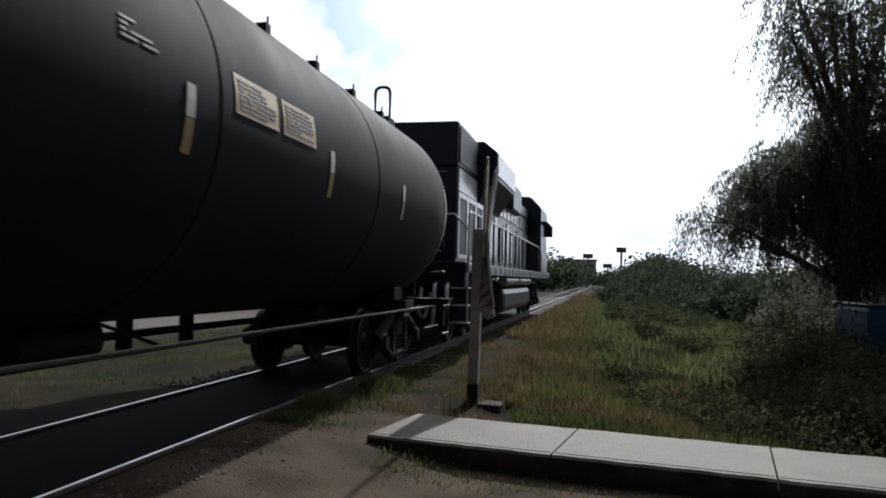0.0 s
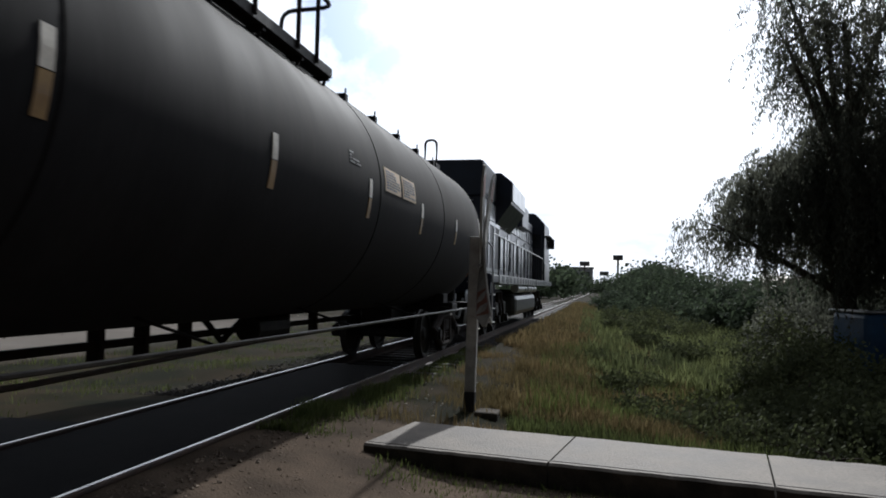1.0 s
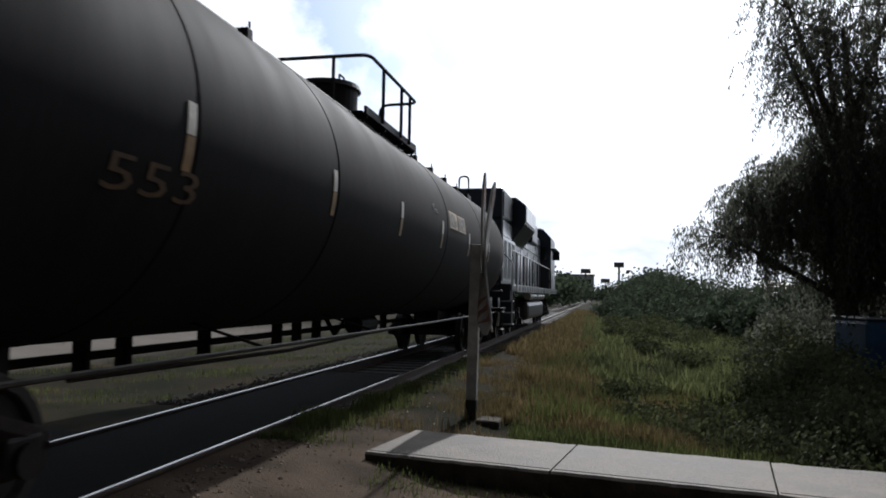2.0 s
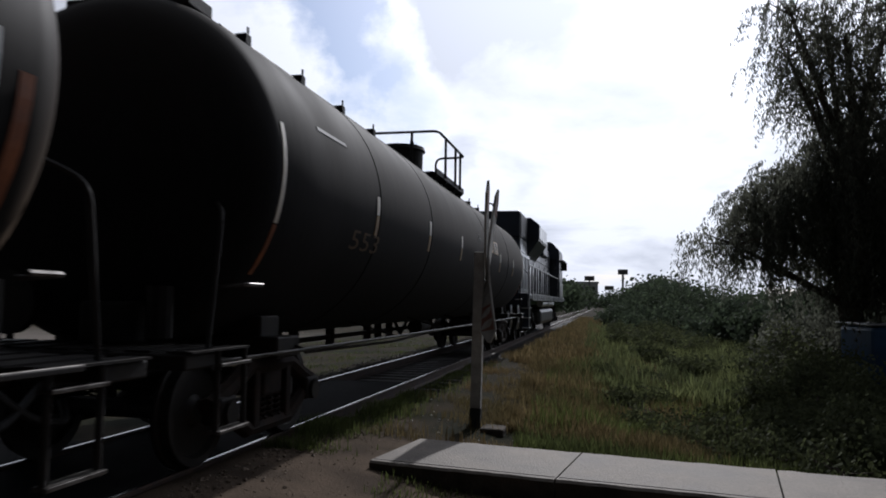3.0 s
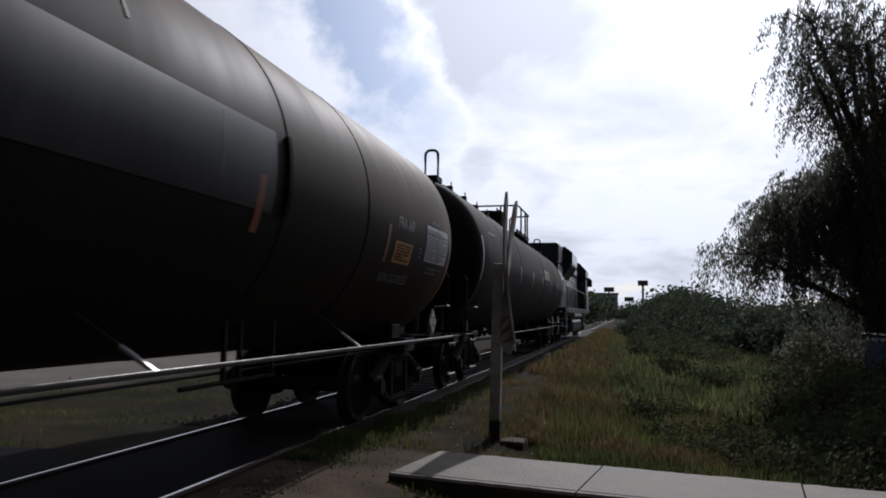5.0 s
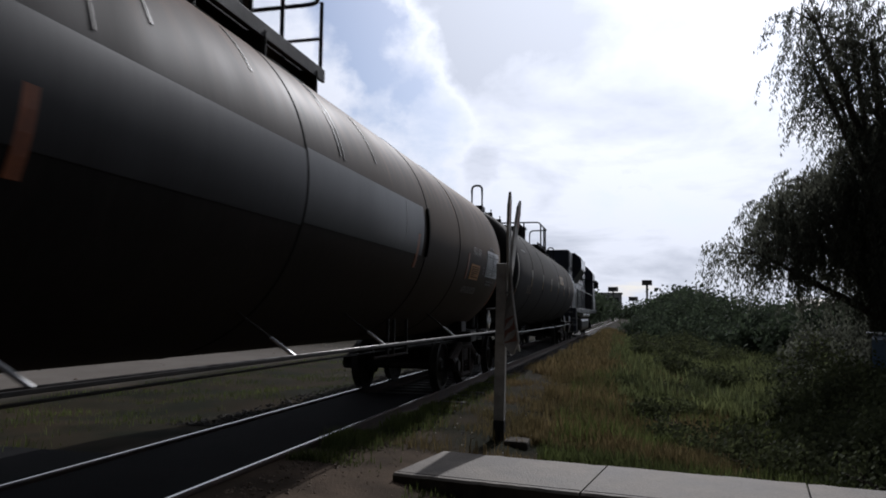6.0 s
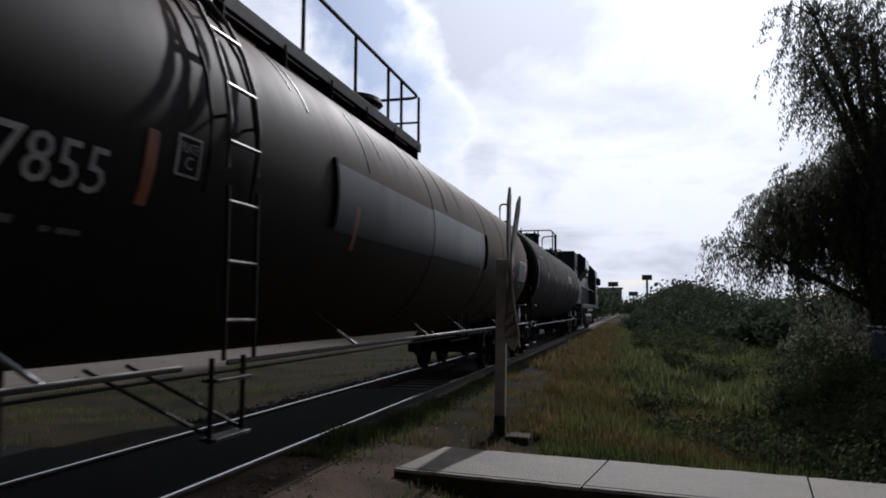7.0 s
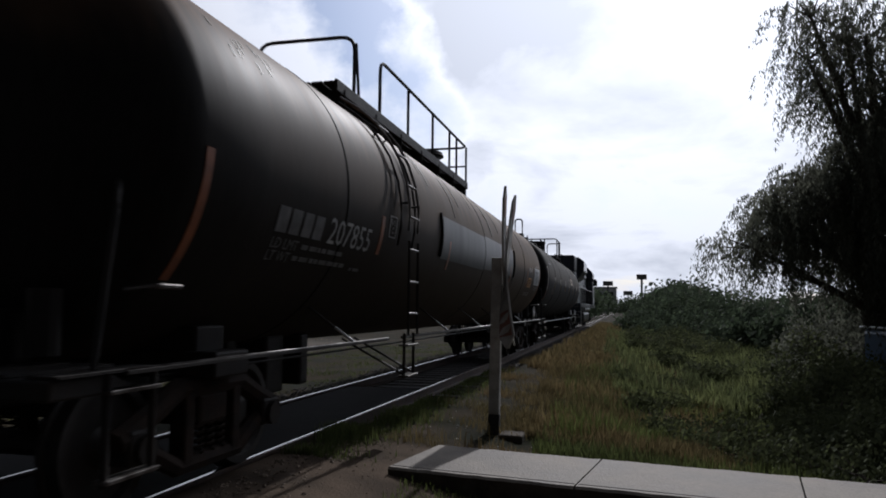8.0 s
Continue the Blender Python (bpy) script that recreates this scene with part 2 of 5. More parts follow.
M = {
    "tank_black": material("tank_black", (0.018, 0.018, 0.019), (0.012, 0.012, 0.013), rough=0.74, specular=0.06, scale=1.1, fine=14.0, bump=0.02, spread=0.15, stretch=(1, 1.6, 0.35)),
    "tank_dusty": material("tank_dusty", (0.018, 0.017, 0.016), (0.011, 0.011, 0.011), rough=0.58, specular=0.05, scale=1.0, fine=16.0, bump=0.02, spread=0.2, stretch=(1, 1.8, 0.3)),
    "patch_grey": material("patch_grey", (0.024, 0.025, 0.027), (0.016, 0.016, 0.017), rough=0.44, specular=0.2, scale=1.6, fine=20.0, bump=0.03, spread=0.15, stretch=(1, 2.2, 0.3)),
    "patch_sheen": material("patch_sheen", (0.036, 0.037, 0.039), (0.024, 0.024, 0.025), rough=0.42, specular=0.25, scale=1.6, fine=20.0, bump=0.03, spread=0.15, stretch=(1, 2.2, 0.3)),
    "scratch": material("scratch", (0.2, 0.19, 0.17), (0.1, 0.09, 0.08), rough=0.5, metal=0.2, scale=5, fine=40, bump=0.0),
    "seam": material("seam", (0.012, 0.011, 0.011), rough=0.85, specular=0.05, bump=0.1),
    "frame_black": material("frame_black", (0.014, 0.013, 0.013), (0.02, 0.016, 0.013), rough=0.6, specular=0.2, scale=5, fine=70, bump=0.15),
    "rust": material("rust", (0.03, 0.02, 0.015), (0.016, 0.012, 0.01), rough=0.85, specular=0.15, scale=9, fine=80, bump=0.3),
    "pipe_worn": material("pipe_worn", (0.2, 0.19, 0.18), (0.06, 0.05, 0.045), rough=0.38, metal=0.8, scale=6, fine=60, bump=0.08),
    "pipe_dark": material("pipe_dark", (0.06, 0.05, 0.042), (0.03, 0.026, 0.023), rough=0.32, metal=0.3, scale=6, fine=60, bump=0.05),
    "rail_head": material("rail_head", (0.55, 0.55, 0.55), (0.42, 0.41, 0.4), rough=0.22, metal=1.0, scale=3, fine=40, bump=0.02, stretch=(6, 0.4, 6)),
    "rail_side": material("rail_side", (0.09, 0.055, 0.04), (0.05, 0.035, 0.03), rough=0.8, scale=6, fine=70, bump=0.3),
    "wheel": material("wheel", (0.04, 0.035, 0.032), (0.022, 0.02, 0.018), rough=0.6, metal=0.4, scale=8, fine=60, bump=0.15),
    "yellow": material("yellow", (0.34, 0.21, 0.06), (0.24, 0.14, 0.045), rough=0.5, scale=6, fine=50, bump=0.04),
    "amber_dim": material("amber_dim", (0.11, 0.06, 0.02), (0.06, 0.035, 0.014), rough=0.7, scale=8, fine=50, bump=0.0),
    "litter": material("litter", (0.6, 0.59, 0.56), (0.4, 0.38, 0.35), rough=0.6, scale=9, fine=50, bump=0.0),
    "pale_tape": material("pale_tape", (0.7, 0.66, 0.58), (0.5, 0.46, 0.38), rough=0.45, scale=5, fine=50, bump=0.04),
    "orange": material("orange", (0.27, 0.085, 0.025), (0.16, 0.05, 0.018), rough=0.5, scale=6, fine=50, bump=0.04),
    "sign_tan": material("sign_tan", (0.72, 0.56, 0.36), (0.6, 0.44, 0.27), rough=0.55, scale=4, fine=60, bump=0.05),
    "sheet_white": material("sheet_white", (0.62, 0.64, 0.66), (0.5, 0.52, 0.54), rough=0.5, scale=4, fine=50, bump=0.03),
    "orange_board": material("orange_board", (0.58, 0.27, 0.05), (0.46, 0.2, 0.04), rough=0.55, scale=5, fine=40, bump=0.03),
    "letter": material("letter", (0.42, 0.42, 0.41), (0.26, 0.26, 0.26), rough=0.6, scale=7, fine=60, bump=0.0),
    "letter_dim": material("letter_dim", (0.15, 0.15, 0.15), (0.08, 0.08, 0.08), rough=0.6, scale=7, fine=60, bump=0.0),
    "letter_mid": material("letter_mid", (0.27, 0.27, 0.26), (0.17, 0.17, 0.17), rough=0.6, scale=7, fine=60, bump=0.0),
    "ink": material("ink", (0.03, 0.03, 0.03), rough=0.6, bump=0.0),
    "print_grey": material("print_grey", (0.28, 0.29, 0.3), rough=0.6, bump=0.0),
    "red": material("red", (0.42, 0.035, 0.03), (0.3, 0.03, 0.025), rough=0.5, scale=7, fine=60, bump=0.03),
    "faded_red": material("faded_red", (0.3, 0.13, 0.1), (0.22, 0.12, 0.09), rough=0.6, scale=7, fine=60, bump=0.03),
    "loco_blue": material("loco_blue", (0.022, 0.03, 0.055), (0.015, 0.018, 0.03), rough=0.33, scale=1.3, fine=20, bump=0.02),
    "loco_grey": material("loco_grey", (0.5, 0.51, 0.52), (0.36, 0.37, 0.38), rough=0.3, scale=1.2, fine=25, bump=0.02),
    "loco_white": material("loco_white", (0.8, 0.81, 0.83), (0.66, 0.67, 0.69), rough=0.2, scale=1.2, fine=25, bump=0.02),
    "loco_dull": material("loco_dull", (0.1, 0.1, 0.105), (0.05, 0.05, 0.052), rough=0.35, scale=1.5, fine=25, bump=0.03),
    "grille": material("grille", (0.03, 0.032, 0.036), rough=0.5, scale=4, fine=60, bump=0.2),
    "steel": material("steel", (0.45, 0.45, 0.45), (0.3, 0.3, 0.3), rough=0.3, metal=0.8, scale=4, fine=40, bump=0.05),
    "glass": material("glass", (0.02, 0.025, 0.03), rough=0.08, bump=0.0),
    "concrete": material("concrete", (0.22, 0.19, 0.157), (0.1, 0.083, 0.066), rough=0.78, scale=1.5, fine=38, bump=0.45, spread=0.2, random_piece=0.06),
    "kerb_dirt_shade": material("kerb_dirt_shade", (0.09, 0.075, 0.06), (0.04, 0.036, 0.03), rough=0.9, specular=0.15, scale=4, fine=40, bump=0.5),
    "post_white": material("post_white", (0.5, 0.49, 0.46), (0.3, 0.28, 0.25), rough=0.7, scale=5, fine=45, bump=0.15),
    "asphalt": material("asphalt", (0.017, 0.0165, 0.017), (0.01, 0.01, 0.011), rough=0.9, specular=0.04, scale=2, fine=120, bump=0.6),
    "tie": material("tie", (0.055, 0.046, 0.04), (0.03, 0.026, 0.024), rough=0.85, scale=5, fine=60, bump=0.4, stretch=(0.4, 3, 1), random_piece=0.2),
    "stone": material("stone", (0.065, 0.058, 0.052), (0.035, 0.032, 0.03), rough=0.9, specular=0.15, scale=4, fine=60, bump=0.3, island=0.4),
    "pebble": material("pebble", (0.24, 0.19, 0.145), (0.13, 0.1, 0.075), rough=0.9, specular=0.15, scale=4, fine=60, bump=0.3, island=0.4),
    "bark": material("bark", (0.1, 0.075, 0.055), (0.05, 0.04, 0.03), rough=0.9, scale=6, fine=40, bump=0.5, stretch=(1, 1, 0.25)),
    "wall_pale": material("wall_pale", (0.82, 0.83, 0.84), (0.72, 0.74, 0.76), rough=0.7, scale=0.3, fine=4, bump=0.1),
    "wall_dull": material("wall_dull", (0.16, 0.15, 0.14), (0.1, 0.095, 0.09), rough=0.85, scale=0.8, fine=30, bump=0.3),
    "roof_far": material("roof_far", (0.4, 0.42, 0.45), rough=0.7, scale=0.3, fine=4, bump=0.1),
    "board": material("board", (0.3, 0.28, 0.28), rough=0.6, scale=0.6, fine=6, bump=0.0),
    "blue_tarp": material("blue_tarp", (0.03, 0.1, 0.22), (0.02, 0.06, 0.14), rough=0.45, scale=2, fine=25, bump=0.2),
    "leaf_willow": leaf_material("leaf_willow", (0.15, 0.155, 0.12), (0.1, 0.105, 0.08), 0.55),
    "leaf_bush": leaf_material("leaf_bush", (0.115, 0.13, 0.058), (0.06, 0.07, 0.034), 0.45),
    "leaf_far": leaf_material("leaf_far", (0.1, 0.13, 0.075), (0.065, 0.085, 0.055), 0.42),
    "grass_green": leaf_material("grass_green", (0.12, 0.145, 0.045), (0.075, 0.09, 0.032), 0.42),
    "grass_field": leaf_material("grass_field", (0.14, 0.155, 0.062), (0.08, 0.094, 0.042), 0.45),
    "grass_dry": leaf_material("grass_dry", (0.19, 0.14, 0.07), (0.11, 0.092, 0.042), 0.4),
}


def dust_highlight(name, colour, low, high, strength):
    """Road dust, rain streaks and the painted sheen on a tank's crown."""
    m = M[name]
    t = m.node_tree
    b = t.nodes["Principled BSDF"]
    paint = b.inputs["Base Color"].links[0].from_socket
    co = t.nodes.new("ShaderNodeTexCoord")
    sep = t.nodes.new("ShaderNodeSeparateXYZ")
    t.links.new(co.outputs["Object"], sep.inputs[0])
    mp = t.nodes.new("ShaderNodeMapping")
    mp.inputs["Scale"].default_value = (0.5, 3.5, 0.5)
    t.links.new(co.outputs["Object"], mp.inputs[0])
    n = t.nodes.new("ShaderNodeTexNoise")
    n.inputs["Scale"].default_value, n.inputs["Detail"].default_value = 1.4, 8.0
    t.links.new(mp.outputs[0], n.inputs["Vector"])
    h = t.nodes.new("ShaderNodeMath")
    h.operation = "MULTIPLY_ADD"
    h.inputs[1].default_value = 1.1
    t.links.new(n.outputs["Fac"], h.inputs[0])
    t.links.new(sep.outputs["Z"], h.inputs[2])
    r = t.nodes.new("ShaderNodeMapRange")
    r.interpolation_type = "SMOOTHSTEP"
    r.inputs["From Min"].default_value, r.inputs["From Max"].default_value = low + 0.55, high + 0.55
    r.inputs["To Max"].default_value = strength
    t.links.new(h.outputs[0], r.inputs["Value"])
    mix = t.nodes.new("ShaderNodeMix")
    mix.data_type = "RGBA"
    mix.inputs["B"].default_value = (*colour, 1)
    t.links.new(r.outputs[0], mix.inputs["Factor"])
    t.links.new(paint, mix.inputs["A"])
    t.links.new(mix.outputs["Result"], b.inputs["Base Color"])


def dust_sheen(name, weight, tint, rough):
    """Fine dust that lights up against the sun at a flat angle."""
    b = M[name].node_tree.nodes["Principled BSDF"]
    b.inputs["Sheen Weight"].default_value = weight
    b.inputs["Sheen Tint"].default_value = (*tint, 1)
    b.inputs["Sheen Roughness"].default_value = rough


dust_sheen("tank_black", 0.03, (1.0, 0.9, 0.8), 0.4)
dust_sheen("tank_dusty", 0.08, (1.0, 0.72, 0.5), 0.36)
# crown colours hold dust plus the sheen along the shoulder, graded by height
dust_highlight("tank_black", (0.034, 0.031, 0.027), 2.4, 4.0, 0.8)
dust_highlight("tank_dusty", (0.18, 0.095, 0.046), 2.9, 4.1, 0.8)


# ---- mesh helpers ----
def part(name, bm, mat, parent=None, label="", smooth=False):
    me = bpy.data.meshes.new(name)
    bm.normal_update()
    bm.to_mesh(me)
    bm.free()
    me.materials.append(M[mat])
    if smooth:
        for p in me.polygons:
            p.use_smooth = True
    ob = new(name, me)
    ob.parent = parent
    if label:
        tagged(ob, label)
    if name == "writing":
        tagged(ob, kind="stuff")
    return ob


def raw(name, verts, faces, mat, parent=None, label="", smooth=False):
    me = bpy.data.meshes.new(name)
    me.from_pydata([tuple(v) for v in verts], [], faces)
    me.update()
    me.materials.append(M[mat])
    if smooth:
        for p in me.polygons:
            p.use_smooth = True
    ob = new(name, me)
    ob.parent = parent
    if label:
        tagged(ob, label)
    return ob


def box(bm, lo, hi, bevel=0.0, turn=None):
    c = [(a + b) / 2 for a, b in zip(lo, hi)]
    s = [abs(b - a) for a, b in zip(lo, hi)]
    m = Matrix.Translation(c) @ (turn or Matrix()) @ Matrix.Diagonal((*s, 1))
    r = bmesh.ops.create_cube(bm, size=1.0, matrix=m)
    if bevel:
        edges = list({e for v in r["verts"] for e in v.link_edges})
        bmesh.ops.bevel(bm, geom=edges, offset=bevel, segments=2, affect="EDGES", profile=0.5)
    return bm


def rod(bm, p, q, r, seg=8):
    p, q = Vector(p), Vector(q)
    d = q - p
    m = Matrix.Translation((p + q) / 2) @ d.to_track_quat("Z", "Y").to_matrix().to_4x4()
    bmesh.ops.create_cone(bm, cap_ends=True, segments=seg, radius1=r, radius2=r, depth=d.length, matrix=m)
    return bm


def tube(bm, points, r, seg=7):
    """A bent pipe through points, one continuous skin."""
    pts = [Vector(p) for p in points]
    rings = []
    for i, p in enumerate(pts):
        d = (pts[min(i + 1, len(pts) - 1)] - pts[max(i - 1, 0)]).normalized()
        q = d.to_track_quat("Z", "Y")
        rings.append([bm.verts.new(p + q @ Vector((r * math.cos(k * math.tau / seg), r * math.sin(k * math.tau / seg), 0))) for k in range(seg)])
    for a, b in zip(rings, rings[1:]):
        for k in range(seg):
            bm.faces.new((a[k], a[(k + 1) % seg], b[(k + 1) % seg], b[k]))
    bm.faces.new(list(reversed(rings[0])))
    bm.faces.new(rings[-1])
    return bm


def rounded(points, radius=0.12, steps=4):
    """Round off the corners of a path."""
    pts = [Vector(p) for p in points]
    out = [pts[0]]
    for a, b, c in zip(pts, pts[1:], pts[2:]):
        u, v = (a - b).normalized(), (c - b).normalized()
        k = min(radius, (a - b).length * 0.45, (c - b).length * 0.45)
        s, e = b + u * k, b + v * k
        for i in range(steps + 1):
            f = i / steps
            out.append(s.lerp(b, f).lerp(b.lerp(e, f), f))
    out.append(pts[-1])
    return out


def thing(name, m, label, category, group="", kind=""):
    ob = new(name)
    ob.matrix_basis = m
    return tagged(ob, label, category, group, kind)


# ---- rolling stock ----
TRACK_X, GAUGE = -4.155, 1.505
TANK_Z, TANK_R = 2.52, 1.54


def travel(t):
    return 3.82 * t + 0.025 * t * t


def skin(u, deg, r):
    return Vector((r * math.cos(radians(deg)), u, TANK_Z + r * math.sin(radians(deg))))


def plate(bm, u0, u1, a0, a1, r=TANK_R, lift=0.006, steps=None):
    """A thin curved plate on the shell."""
    n = steps or max(2, int(abs(a1 - a0) / 4))
    lo, hi = [], []
    for rr, rows in ((r - 0.01, lo), (r + lift, hi)):
        for i in range(n + 1):
            a = a0 + (a1 - a0) * i / n
            rows.append((bm.verts.new(skin(u0, a, rr)), bm.verts.new(skin(u1, a, rr))))
    for i in range(n):
        bm.faces.new((hi[i][0], hi[i][1], hi[i + 1][1], hi[i + 1][0]))
        bm.faces.new((lo[i][0], hi[i][0], hi[i + 1][0], lo[i + 1][0]))
        bm.faces.new((hi[i][1], lo[i][1], lo[i + 1][1], hi[i + 1][1]))
    bm.faces.new((lo[0][0], lo[0][1], hi[0][1], hi[0][0]))
    bm.faces.new((hi[n][0], hi[n][1], lo[n][1], lo[n][0]))
    return bm


def band(bm, u, width, r, seg=96):
    rings = []
    for du, rr in ((-width / 2, r - 0.01), (-width / 2, r), (width / 2, r), (width / 2, r - 0.01)):
        rings.append([bm.verts.new(skin(u + du, k * 360 / seg, rr)) for k in range(seg)])
    for a, b in zip(rings, rings[1:]):
        for k in range(seg):
            bm.faces.new((a[k], a[(k + 1) % seg], b[(k + 1) % seg], b[k]))
    return bm


def shell(u0, u1):
    """Cylinder with dished heads."""
    bm = bmesh.new()
    seg, prof = 96, []
    for i in range(9):
        a = i / 8 * math.pi / 2
        prof.append((u0 - 0.62 * math.cos(a), max(0.02, TANK_R * math.sin(a) ** 0.8)))
    n = int((u1 - u0) / 0.9)
    prof += [(u0 + (u1 - u0) * i / n, TANK_R) for i in range(1, n)]
    for i in range(9):
        a = (8 - i) / 8 * math.pi / 2
        prof.append((u1 + 0.62 * math.cos(a), max(0.02, TANK_R * math.sin(a) ** 0.8)))
    rings = [[bm.verts.new(skin(u, k * 360 / seg, r)) for k in range(seg)] for u, r in prof]
    for a, b in zip(rings, rings[1:]):
        for k in range(seg):
            bm.faces.new((a[k], a[(k + 1) % seg], b[(k + 1) % seg], b[k]))
    bm.faces.new(rings[0])
    bm.faces.new(list(reversed(rings[-1])))
    bmesh.ops.recalc_face_normals(bm, faces=bm.faces)
    return bm


def lettering(name, text, u0, u1, a_mid, height, mat, parent, r=TANK_R, lift=0.006):
    """Painted words wrapped on the shell between two stations."""
    cu = bpy.data.curves.new(name, "FONT")
    cu.body, cu.resolution_u = text, 2
    tmp = new(name, cu)
    bpy.context.view_layer.update()
    me = bpy.data.meshes.new_from_object(tmp)
    bpy.data.objects.remove(tmp)
    co = np.array([v.co[:] for v in me.vertices])
    lo, hi = co.min(0), co.max(0)
    for v in me.vertices:
        fx = (v.co.x - lo[0]) / (hi[0] - lo[0])
        fy = (v.co.y - lo[1]) / (hi[1] - lo[1]) - 0.5
        v.co = skin(u0 + (u1 - u0) * fx, a_mid + math.degrees(fy * height / r), r + lift)
    me.materials.clear()
    me.materials.append(M[mat])
    ob = new(name, me)
    ob.parent = parent
    return ob


def flat_text(name, text, m, width, height, mat, parent):
    cu = bpy.data.curves.new(name, "FONT")
    cu.body, cu.resolution_u = text, 2
    tmp = new(name, cu)
    bpy.context.view_layer.update()
    me = bpy.data.meshes.new_from_object(tmp)
    bpy.data.objects.remove(tmp)
    co = np.array([v.co[:] for v in me.vertices])
    lo, hi = co.min(0), co.max(0)
    for v in me.vertices:
        v.co = m @ Vector((((v.co.x - lo[0]) / (hi[0] - lo[0]) - 0.5) * width, ((v.co.y - lo[1]) / (hi[1] - lo[1]) - 0.5) * height, 0))
    me.materials.clear()
    me.materials.append(M[mat])
    ob = new(name, me)
    ob.parent = parent
    return ob


def bars(bm, u0, u1, a0, a1, rows, seed, r=TANK_R, lift=0.005):
    """Lines of writing too small to read."""
    rnd = random.Random(seed)
    for i in range(rows):
        a = a0 + (a1 - a0) * (i + 0.2) / rows
        b = a0 + (a1 - a0) * (i + 0.72) / rows
        u = u0
        while u < u1 - 0.02:
            w = min(rnd.uniform(0.05, 0.22), u1 - u)
            plate(bm, u, u + w, a, b, r, lift, 1)
            u += w + rnd.uniform(0.02, 0.05)
            if u > u1 - 0.25 and rnd.random() < 0.3:
                break
    return bm


WHEEL_R = 0.457
wheels = []


def wheelset(parent, y):
    """Two flanged wheels with their axle; rolls about its own x axis."""
    bm = bmesh.new()
    for side in (-1, 1):
        prof = [(0.0, 0.09), (-0.06, 0.1), (-0.03, 0.14), (0.0, 0.36), (-0.045, 0.385), (-0.045, 0.487), (-0.012, 0.487), (0.0, WHEEL_R), (0.09, WHEEL_R - 0.006), (0.09, 0.385), (0.045, 0.36), (0.035, 0.14), (0.08, 0.1), (0.08, 0.0)]
        x0 = side * (GAUGE / 2 - 0.035)
        rings = []
        for dx, r in prof:
            r = max(r, 0.001)
            rings.append([bm.verts.new((x0 + side * dx, r * math.cos(k * math.tau / 28), r * math.sin(k * math.tau / 28))) for k in range(28)])
        for a, b in zip(rings, rings[1:]):
            for k in range(28):
                bm.faces.new((a[k], a[(k + 1) % 28], b[(k + 1) % 28], b[k]))
    rod(bm, (-0.72, 0, 0), (0.72, 0, 0), 0.085, 12)
    bmesh.ops.recalc_face_normals(bm, faces=bm.faces)
    ob = part("wheelset", bm, "wheel", parent, "worn flanged steel wheels on an axle")
    ob.location = (0, y, WHEEL_R)
    wheels.append((ob, y))
    return ob


def freight_truck(parent, y):
    tr = part("truck", box(bmesh.new(), (-1.05, y - 0.2, 0.5), (1.05, y + 0.2, 0.74), 0.03), "rust", parent, "dusty cast steel freight truck")
    for side in (-1, 1):
        x = side * 0.99
        # cast side frame: arched top chord, sagging bottom chord, columns
        bm = bmesh.new()
        tube(bm, [(x, y - 1.08, 0.52), (x, y - 0.75, 0.64), (x, y - 0.42, 0.79), (x, y + 0.42, 0.79), (x, y + 0.75, 0.64), (x, y + 1.08, 0.52)], 0.085, 8)
        tube(bm, [(x, y - 0.92, 0.5), (x, y - 0.42, 0.24), (x, y + 0.42, 0.24), (x, y + 0.92, 0.5)], 0.075, 8)
        for dy in (-0.33, 0.33):
            box(bm, (x - 0.07, y + dy - 0.06, 0.22), (x + 0.07, y + dy + 0.06, 0.8), 0.015)
        part("side_frame", bm, "rust", tr)
        for dy in (-0.89, 0.89):
            bm = box(bmesh.new(), (x - 0.09, y + dy - 0.14, 0.36), (x + 0.09, y + dy + 0.14, 0.6), 0.03)
            rod(bm, (x - 0.02, y + dy, WHEEL_R), (x + side * 0.13, y + dy, WHEEL_R), 0.1, 12)
            part("axle_box", bm, "frame_black", tr)
        for dy in (-0.15, 0, 0.15):
            bm = bmesh.new()
            pts = [(x + 0.055 * math.cos(k * 0.9), y + dy + 0.055 * math.sin(k * 0.9), 0.3 + 0.25 * k / 34) for k in range(35)]
            tube(bm, pts, 0.014, 5)
            part("spring", bm, "rust", tr)
    for dy in (-0.89, 0.89):
        wheelset(tr, y + dy)
    return tr


def coupler(parent, y, d):
    bm = bmesh.new()
    box(bm, (-0.09, y, 0.76), (0.09, y + d * 0.62, 0.92), 0.02)
    box(bm, (-0.17, y + d * 0.58, 0.68), (0.1, y + d * 0.86, 1.0), 0.04)
    box(bm, (0.08, y + d * 0.66, 0.7), (0.19, y + d * 0.82, 0.98), 0.03)
    part("coupler", bm, "rust", parent)
    bm = bmesh.new()
    tube(bm, rounded([(0.3, y, 0.8), (0.34, y + d * 0.35, 0.55), (0.28, y + d * 0.75, 0.48), (0.05, y + d * 0.95, 0.6)], 0.15), 0.03)
    part("air_hose", bm, "ink", parent)


def hoop(parent, y, x, z, h, w, along="x"):
    bm = bmesh.new()
    d = Vector((w / 2, 0, 0)) if along == "x" else Vector((0, w / 2, 0))
    c = Vector((x, y, z))
    tube(bm, rounded([c - d, c - d + Vector((0, 0, h)), c + d + Vector((0, 0, h)), c + d], w * 0.48, 6), 0.028)
    return part("grab_hoop", bm, "frame_black", parent)


